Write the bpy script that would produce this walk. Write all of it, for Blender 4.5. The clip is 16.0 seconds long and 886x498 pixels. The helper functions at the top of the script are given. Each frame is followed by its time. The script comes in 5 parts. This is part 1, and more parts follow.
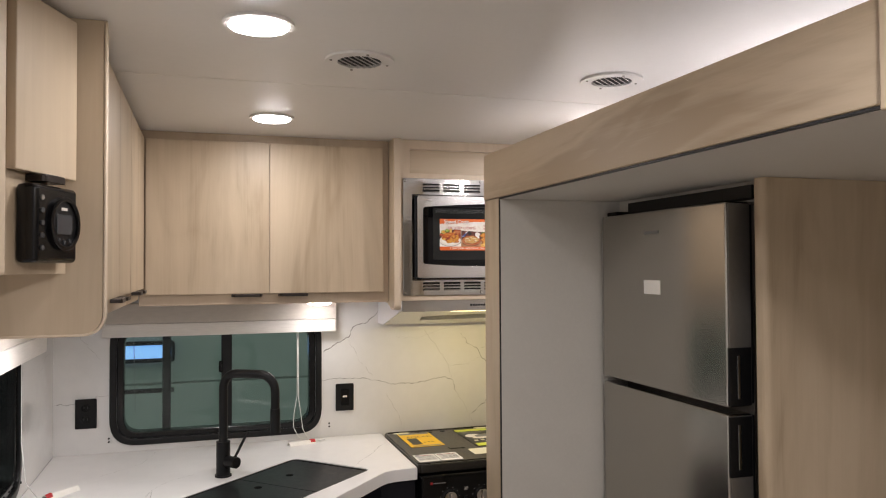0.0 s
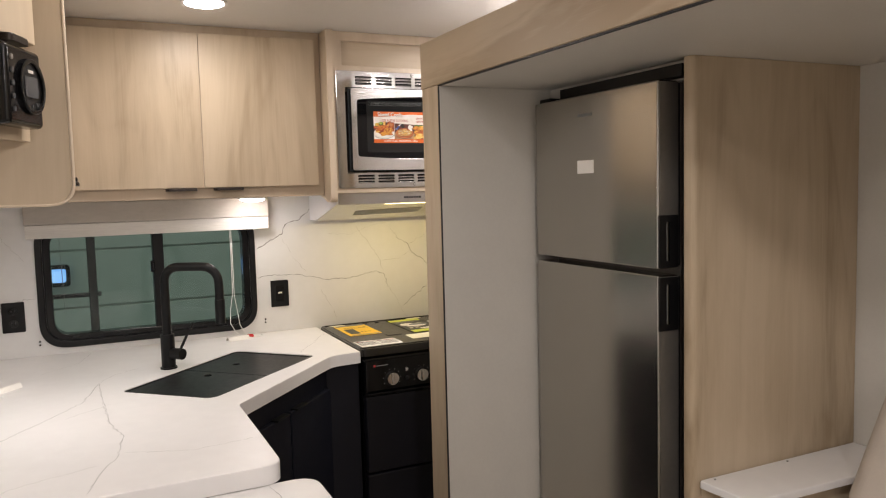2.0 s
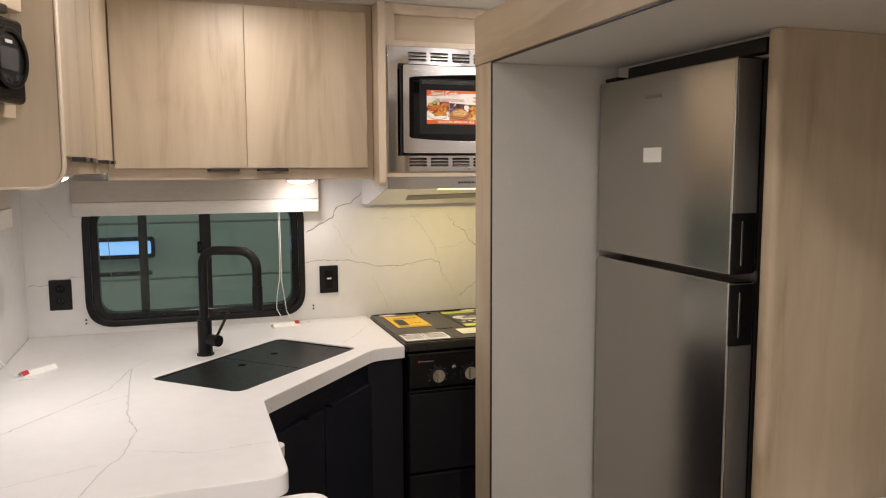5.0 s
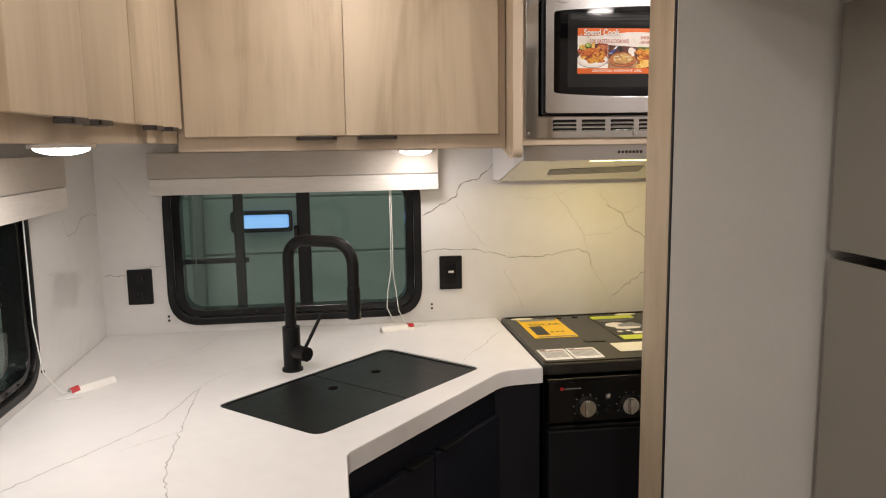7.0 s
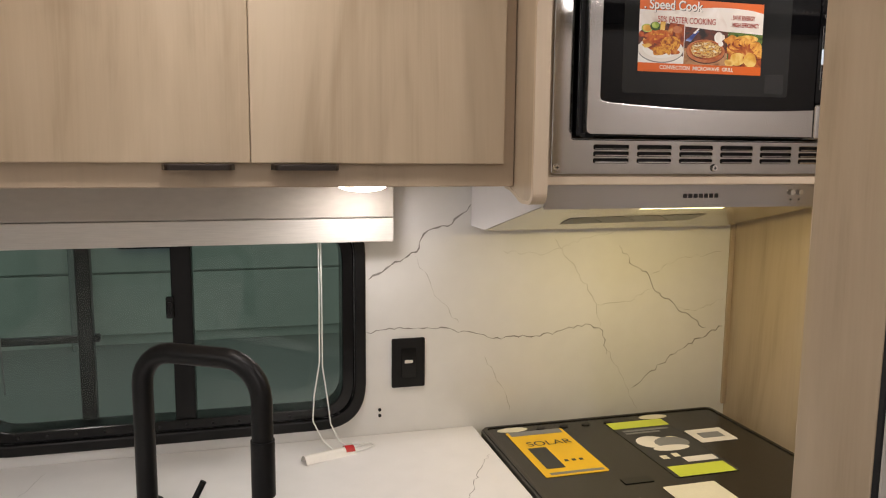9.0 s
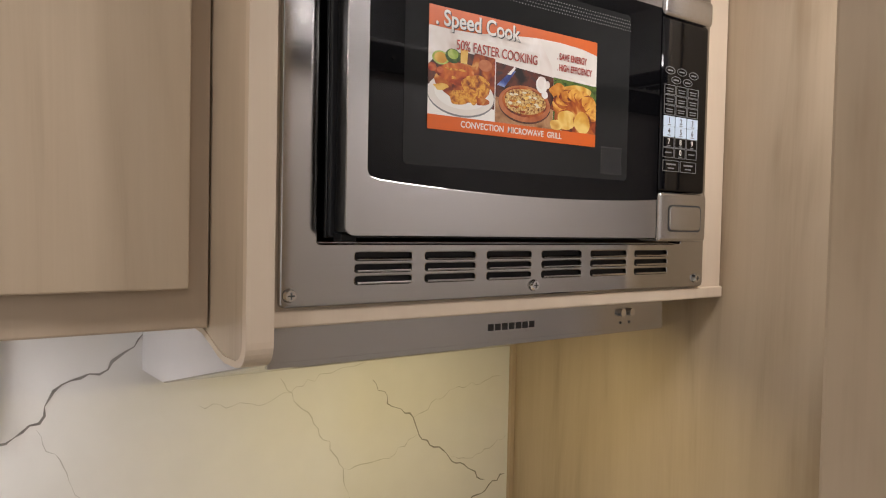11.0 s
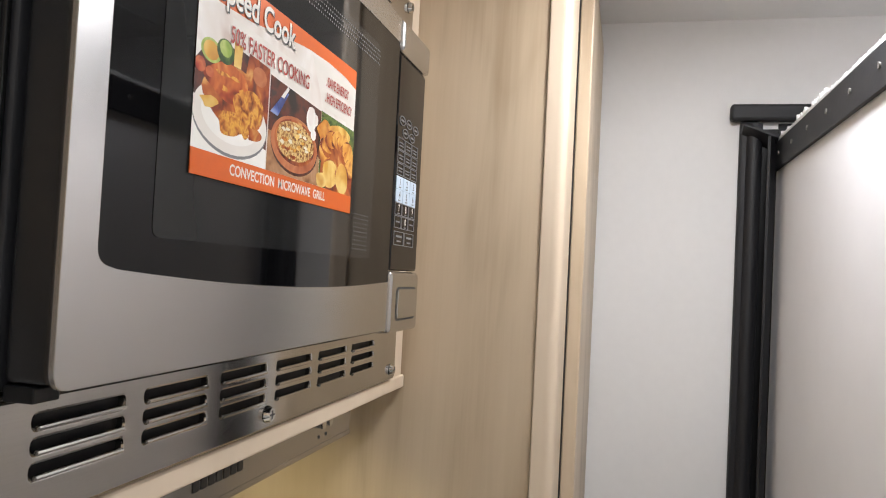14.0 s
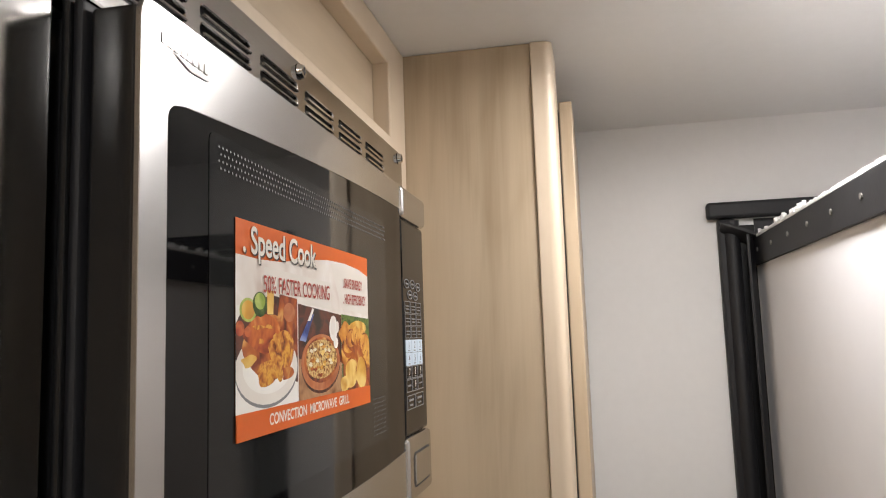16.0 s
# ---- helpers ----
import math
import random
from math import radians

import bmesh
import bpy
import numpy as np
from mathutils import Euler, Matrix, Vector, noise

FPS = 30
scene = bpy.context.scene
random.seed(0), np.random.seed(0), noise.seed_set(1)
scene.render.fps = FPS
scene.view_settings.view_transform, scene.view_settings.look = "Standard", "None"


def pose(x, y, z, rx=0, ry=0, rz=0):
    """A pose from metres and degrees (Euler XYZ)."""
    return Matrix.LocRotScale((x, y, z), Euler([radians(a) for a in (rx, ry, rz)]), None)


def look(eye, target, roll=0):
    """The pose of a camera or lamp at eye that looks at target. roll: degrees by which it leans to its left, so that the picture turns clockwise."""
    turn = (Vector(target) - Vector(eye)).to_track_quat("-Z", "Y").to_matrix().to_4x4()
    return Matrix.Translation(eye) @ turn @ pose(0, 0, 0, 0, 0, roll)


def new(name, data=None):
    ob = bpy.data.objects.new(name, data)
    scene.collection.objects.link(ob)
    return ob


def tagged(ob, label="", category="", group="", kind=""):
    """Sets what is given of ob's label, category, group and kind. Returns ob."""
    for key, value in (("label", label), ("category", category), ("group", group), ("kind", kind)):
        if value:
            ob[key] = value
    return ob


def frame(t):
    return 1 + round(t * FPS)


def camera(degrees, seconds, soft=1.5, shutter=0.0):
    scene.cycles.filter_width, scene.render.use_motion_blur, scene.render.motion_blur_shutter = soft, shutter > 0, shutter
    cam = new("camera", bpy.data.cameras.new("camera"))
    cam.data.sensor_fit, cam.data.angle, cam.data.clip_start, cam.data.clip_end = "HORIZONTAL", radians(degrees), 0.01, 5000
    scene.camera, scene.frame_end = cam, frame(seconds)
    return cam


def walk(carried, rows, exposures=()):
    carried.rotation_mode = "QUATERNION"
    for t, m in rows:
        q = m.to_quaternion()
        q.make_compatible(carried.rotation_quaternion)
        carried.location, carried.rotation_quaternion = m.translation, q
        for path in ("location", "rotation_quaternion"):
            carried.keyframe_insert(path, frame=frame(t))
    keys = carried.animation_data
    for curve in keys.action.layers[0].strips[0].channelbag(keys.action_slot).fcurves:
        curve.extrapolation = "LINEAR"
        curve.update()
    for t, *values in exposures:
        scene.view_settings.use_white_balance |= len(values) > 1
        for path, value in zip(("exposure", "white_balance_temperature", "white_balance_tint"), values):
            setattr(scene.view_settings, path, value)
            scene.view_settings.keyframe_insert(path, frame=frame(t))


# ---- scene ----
cam = camera(61.0, 16.0, 1.1)
PATH = [
    (0, (0.633, -3.09, 1.609), (1.236, -1.184, 1.658), -0.3),
    (0.5, (0.582, -3.093, 1.59), (1.289, -1.222, 1.588), -0.6),
    (1, (0.536, -3.103, 1.568), (1.304, -1.257, 1.503), -0.9),
    (1.5, (0.477, -3.113, 1.534), (1.309, -1.298, 1.42), -1.1),
    (2, (0.47, -3.114, 1.499), (1.322, -1.312, 1.337), -1.5),
    (2.5, (0.444, -3.124, 1.491), (1.308, -1.333, 1.274), -2.2),
    (3, (0.455, -3.125, 1.488), (1.305, -1.332, 1.237), -2.2),
    (5.5, (0.71, -2.89, 1.518), (1.271, -0.982, 1.307), -0.2),
    (6, (0.773, -2.766, 1.507), (1.238, -0.835, 1.269), -0.8),
    (6.5, (0.814, -2.591, 1.517), (1.168, -0.645, 1.222), -1.4),
    (7, (0.814, -2.399, 1.5), (1.095, -0.439, 1.219), -0.8),
    (7.5, (0.81, -2.173, 1.498), (1.084, -0.211, 1.219), -1.0),
    (8, (0.787, -1.957, 1.5), (1.127, -0.007, 1.211), -1.1),
    (8.2, (0.781, -1.881, 1.512), (1.16, 0.06, 1.211), -0.8),
    (10.3, (0.983, -1.168, 1.567), (1.893, 0.607, 1.431), 1.4),
    (10.5, (1.001, -1.128, 1.576), (2.003, 0.599, 1.453), 1.3),
    (11, (1.042, -1.045, 1.583), (2.24, 0.555, 1.516), 1.2),
    (11.5, (1.07, -0.957, 1.594), (2.444, 0.496, 1.562), 1.8),
    (12, (1.108, -0.892, 1.605), (2.653, 0.377, 1.602), 1.8),
    (12.5, (1.122, -0.843, 1.615), (2.818, 0.217, 1.658), 2.1),
    (13, (1.116, -0.784, 1.624), (2.941, 0.031, 1.693), 2.8),
    (13.5, (1.112, -0.732, 1.629), (3.015, -0.118, 1.704), 3.0),
    (14, (1.11, -0.691, 1.626), (3.051, -0.215, 1.695), 2.9),
    (14.5, (1.099, -0.662, 1.644), (3.053, -0.244, 1.729), 2.0),
    (15, (1.1, -0.649, 1.671), (3.055, -0.252, 1.805), 0.4),
    (15.5, (1.096, -0.652, 1.698), (3.049, -0.265, 1.884), -1.2),
    (16, (1.093, -0.652, 1.721), (3.041, -0.266, 1.954), -1.9),
]
walk(cam, [(t, look(eye, target, roll)) for t, eye, target, roll in PATH],
     [(0, -0.12, 6450, 10), (1.5, 0.04, 6700, 10), (3, 0.04, 6750, 10), (6, 0.01, 6800, 10), (8, -0.18, 6800, 10), (10.5, -0.42, 6520, 10), (11.6, -0.20, 6250, 10), (12.5, 0.10, 5900, 7), (13.5, 0.04, 5950, 5), (15, -0.01, 6200, 6), (16, -0.21, 6350, 6)])

# ---- light and exposure ----
world = bpy.data.worlds.new("hall")
world.use_nodes = True
scene.world = world
world.node_tree.nodes["Background"].inputs[0].default_value = (0.62, 0.72, 0.68, 1)
world.node_tree.nodes["Background"].inputs[1].default_value = 0.85
PUCK_POWER, REAR_FILL_POWER, UNDER_POWER, HOOD_POWER = 2.1, 10.0, 0.95, 1.5
WARM, YELLOW = (1.0, 0.935, 0.92), (1.0, 0.80, 0.38)

# ---- materials ----


def nodes_of(m):
    m.use_nodes = True
    t = m.node_tree
    return t.nodes, t.links, t.nodes["Principled BSDF"]


def plain(name, col, rough=0.5, metal=0.0, spec=0.5, scale=40.0, var=0.06, bump=0.03, stretch=(1, 1, 1), rough_var=0.08, coat=0.0):
    """A procedural surface: colour varied at two scales, fine relief, uneven gloss."""
    m = bpy.data.materials.new(name)
    n, l, b = nodes_of(m)
    tc, mp = n.new("ShaderNodeTexCoord"), n.new("ShaderNodeMapping")
    mp.inputs["Scale"].default_value = stretch
    l.new(tc.outputs["Object"], mp.inputs["Vector"])
    fine, broad = n.new("ShaderNodeTexNoise"), n.new("ShaderNodeTexNoise")
    fine.inputs["Scale"].default_value, fine.inputs["Detail"].default_value = scale, 4
    broad.inputs["Scale"].default_value, broad.inputs["Detail"].default_value = scale / 14, 3
    for k in (fine, broad):
        l.new(mp.outputs["Vector"], k.inputs["Vector"])
    add = n.new("ShaderNodeMath")
    add.operation = "ADD"
    l.new(fine.outputs["Fac"], add.inputs[0])
    l.new(broad.outputs["Fac"], add.inputs[1])
    ramp = n.new("ShaderNodeMapRange")
    ramp.inputs["From Min"].default_value, ramp.inputs["From Max"].default_value = 0.6, 1.4
    l.new(add.outputs[0], ramp.inputs["Value"])
    mix = n.new("ShaderNodeMix")
    mix.data_type = "RGBA"
    mix.inputs["A"].default_value = (*[max(0.0, c * (1 - var)) for c in col], 1)
    mix.inputs["B"].default_value = (*[min(1.0, c * (1 + var)) for c in col], 1)
    l.new(ramp.outputs["Result"], mix.inputs["Factor"])
    l.new(mix.outputs["Result"], b.inputs["Base Color"])
    rr = n.new("ShaderNodeMapRange")
    rr.inputs["To Min"].default_value, rr.inputs["To Max"].default_value = max(0.02, rough - rough_var), min(1, rough + rough_var)
    l.new(broad.outputs["Fac"], rr.inputs["Value"])
    l.new(rr.outputs["Result"], b.inputs["Roughness"])
    b.inputs["Metallic"].default_value = metal
    b.inputs["Specular IOR Level"].default_value = spec
    b.inputs["Coat Weight"].default_value = coat
    if bump:
        bp = n.new("ShaderNodeBump")
        bp.inputs["Strength"].default_value, bp.inputs["Distance"].default_value = bump, 0.002
        l.new(fine.outputs["Fac"], bp.inputs["Height"])
        l.new(bp.outputs["Normal"], b.inputs["Normal"])
    return m


def wood(name, along="z", light=(0.555, 0.450, 0.322), dark=(0.36, 0.272, 0.176), rough=0.42):
    """Pale oak print: long soft bands, thin pores, some cathedral figure; each board takes its own stretch of it."""
    m = bpy.data.materials.new(name)
    n, l, b = nodes_of(m)
    tc, info, off = n.new("ShaderNodeTexCoord"), n.new("ShaderNodeObjectInfo"), n.new("ShaderNodeVectorMath")
    comb = n.new("ShaderNodeMath")
    comb.operation, comb.inputs[1].default_value = "MULTIPLY", 9.0
    l.new(info.outputs["Random"], comb.inputs[0])
    off.operation = "ADD"
    l.new(tc.outputs["Object"], off.inputs[0])
    l.new(comb.outputs[0], off.inputs[1])

    def stretched(across, lengthways):
        mp = n.new("ShaderNodeMapping")
        s = [across] * 3
        s["xyz".index(along)] = lengthways
        mp.inputs["Scale"].default_value = s
        l.new(off.outputs[0], mp.inputs["Vector"])
        return mp

    bands, pores, fig = n.new("ShaderNodeTexNoise"), n.new("ShaderNodeTexNoise"), n.new("ShaderNodeTexNoise")
    for tex, mp, detail, rg in ((bands, stretched(4.2, 0.62), 6, 0.62), (pores, stretched(130, 2.2), 3, 0.6), (fig, stretched(3.4, 0.75), 3, 0.5)):
        tex.inputs["Scale"].default_value, tex.inputs["Detail"].default_value, tex.inputs["Roughness"].default_value = 1.0, detail, rg
        tex.inputs["Distortion"].default_value = 0.8
        l.new(mp.outputs["Vector"], tex.inputs["Vector"])
    s1, s2 = n.new("ShaderNodeMath"), n.new("ShaderNodeMath")
    s1.operation, s1.inputs[1].default_value, s1.inputs[2].default_value = "MULTIPLY_ADD", 0.12, -0.06
    l.new(pores.outputs["Fac"], s1.inputs[0])
    s2.operation = "ADD"
    l.new(s1.outputs[0], s2.inputs[0])
    l.new(bands.outputs["Fac"], s2.inputs[1])
    s3 = n.new("ShaderNodeMath")
    s3.operation, s3.inputs[1].default_value = "MULTIPLY_ADD", 0.5
    l.new(fig.outputs["Fac"], s3.inputs[0])
    l.new(s2.outputs[0], s3.inputs[2])
    rise, rings, figured = n.new("ShaderNodeMath"), n.new("ShaderNodeMath"), n.new("ShaderNodeMath")
    rise.operation, rise.inputs[1].default_value = "MULTIPLY", 15.0
    l.new(fig.outputs["Fac"], rise.inputs[0])
    rings.operation, rings.inputs[1].default_value = "PINGPONG", 1.0
    l.new(rise.outputs[0], rings.inputs[0])
    figured.operation, figured.inputs[1].default_value = "MULTIPLY_ADD", 0.095
    l.new(rings.outputs[0], figured.inputs[0])
    l.new(s3.outputs[0], figured.inputs[2])
    streak, streaked = n.new("ShaderNodeTexNoise"), n.new("ShaderNodeMath")
    streak.inputs["Scale"].default_value, streak.inputs["Detail"].default_value, streak.inputs["Roughness"].default_value = 1.0, 4, 0.65
    streak.inputs["Distortion"].default_value = 0.5
    l.new(stretched(34, 0.9).outputs["Vector"], streak.inputs["Vector"])
    streaked.operation, streaked.inputs[1].default_value = "MULTIPLY_ADD", 0.15
    l.new(streak.outputs["Fac"], streaked.inputs[0])
    l.new(figured.outputs[0], streaked.inputs[2])
    level = n.new("ShaderNodeMath")
    level.operation, level.inputs[1].default_value = "SUBTRACT", 0.08
    l.new(streaked.outputs[0], level.inputs[0])
    ramp = n.new("ShaderNodeValToRGB")
    e = ramp.color_ramp.elements
    e[0].position, e[0].color = 0.595, (*dark, 1)
    e[1].position, e[1].color = 0.955, (*light, 1)
    mid = ramp.color_ramp.elements.new(0.755)
    mid.color = (*[a * 0.62 + c * 0.38 for a, c in zip(light, dark)], 1)
    l.new(level.outputs[0], ramp.inputs["Fac"])
    l.new(ramp.outputs["Color"], b.inputs["Base Color"])
    b.inputs["Roughness"].default_value = rough
    bp = n.new("ShaderNodeBump")
    bp.inputs["Strength"].default_value, bp.inputs["Distance"].default_value = 0.08, 0.001
    l.new(pores.outputs["Fac"], bp.inputs["Height"])
    l.new(bp.outputs["Normal"], b.inputs["Normal"])
    return m


def steel(name, col, rough, along="x", aniso=0.6):
    """Brushed stainless steel with fine lines along one axis."""
    m = bpy.data.materials.new(name)
    n, l, b = nodes_of(m)
    tc, mp, tex = n.new("ShaderNodeTexCoord"), n.new("ShaderNodeMapping"), n.new("ShaderNodeTexNoise")
    s = [900.0] * 3
    s["xyz".index(along)] = 3.0
    mp.inputs["Scale"].default_value = s
    l.new(tc.outputs["Object"], mp.inputs["Vector"])
    l.new(mp.outputs["Vector"], tex.inputs["Vector"])
    tex.inputs["Scale"].default_value, tex.inputs["Detail"].default_value = 1.0, 2
    mix = n.new("ShaderNodeMix")
    mix.data_type = "RGBA"
    mix.inputs["A"].default_value = (*[c * 0.95 for c in col], 1)
    mix.inputs["B"].default_value = (*[min(1, c * 1.05) for c in col], 1)
    l.new(tex.outputs["Fac"], mix.inputs["Factor"])
    l.new(mix.outputs["Result"], b.inputs["Base Color"])
    rr = n.new("ShaderNodeMapRange")
    rr.inputs["To Min"].default_value, rr.inputs["To Max"].default_value = rough - 0.025, rough + 0.025
    l.new(tex.outputs["Fac"], rr.inputs["Value"])
    l.new(rr.outputs["Result"], b.inputs["Roughness"])
    b.inputs["Metallic"].default_value = 1.0
    b.inputs["Anisotropic"].default_value = aniso
    b.inputs["Anisotropic Rotation"].default_value = 0.25
    bp = n.new("ShaderNodeBump")
    bp.inputs["Strength"].default_value, bp.inputs["Distance"].default_value = 0.012, 0.0003
    l.new(tex.outputs["Fac"], bp.inputs["Height"])
    l.new(bp.outputs["Normal"], b.inputs["Normal"])
    return m


def glow(name, col, strength):
    m = bpy.data.materials.new(name)
    n, l, b = nodes_of(m)
    b.inputs["Base Color"].default_value = (0.9, 0.9, 0.9, 1)
    b.inputs["Emission Color"].default_value = (*col, 1)
    b.inputs["Emission Strength"].default_value = strength
    return m


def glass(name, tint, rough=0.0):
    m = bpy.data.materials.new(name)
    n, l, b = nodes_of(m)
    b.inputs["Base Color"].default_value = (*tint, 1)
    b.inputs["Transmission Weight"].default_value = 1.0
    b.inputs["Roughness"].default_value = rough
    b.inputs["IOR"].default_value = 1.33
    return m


def photo(name, cols, scale):
    """Printed picture matter: patches of a few colours."""
    m = bpy.data.materials.new(name)
    n, l, b = nodes_of(m)
    tc, tex, ramp = n.new("ShaderNodeTexCoord"), n.new("ShaderNodeTexNoise"), n.new("ShaderNodeValToRGB")
    tex.inputs["Scale"].default_value, tex.inputs["Detail"].default_value, tex.inputs["Roughness"].default_value = scale, 2.5, 0.55
    tex.inputs["Distortion"].default_value = 0.4
    l.new(tc.outputs["Object"], tex.inputs["Vector"])
    e = ramp.color_ramp.elements
    e[0].position, e[0].color = 0.30, (*cols[0], 1)
    e[1].position, e[1].color = 0.72, (*cols[3], 1)
    for p, c in ((0.44, cols[1]), (0.58, cols[2])):
        ramp.color_ramp.elements.new(p).color = (*c, 1)
    l.new(tex.outputs["Fac"], ramp.inputs["Fac"])
    l.new(ramp.outputs["Color"], b.inputs["Base Color"])
    b.inputs["Roughness"].default_value = 0.35
    return m


def marbled(name, col=(0.80, 0.79, 0.78), rough=0.3):
    """White stone-look laminate with faint grey clouds."""
    return plain(name, col, rough, scale=22, var=0.035, bump=0.01, rough_var=0.06)


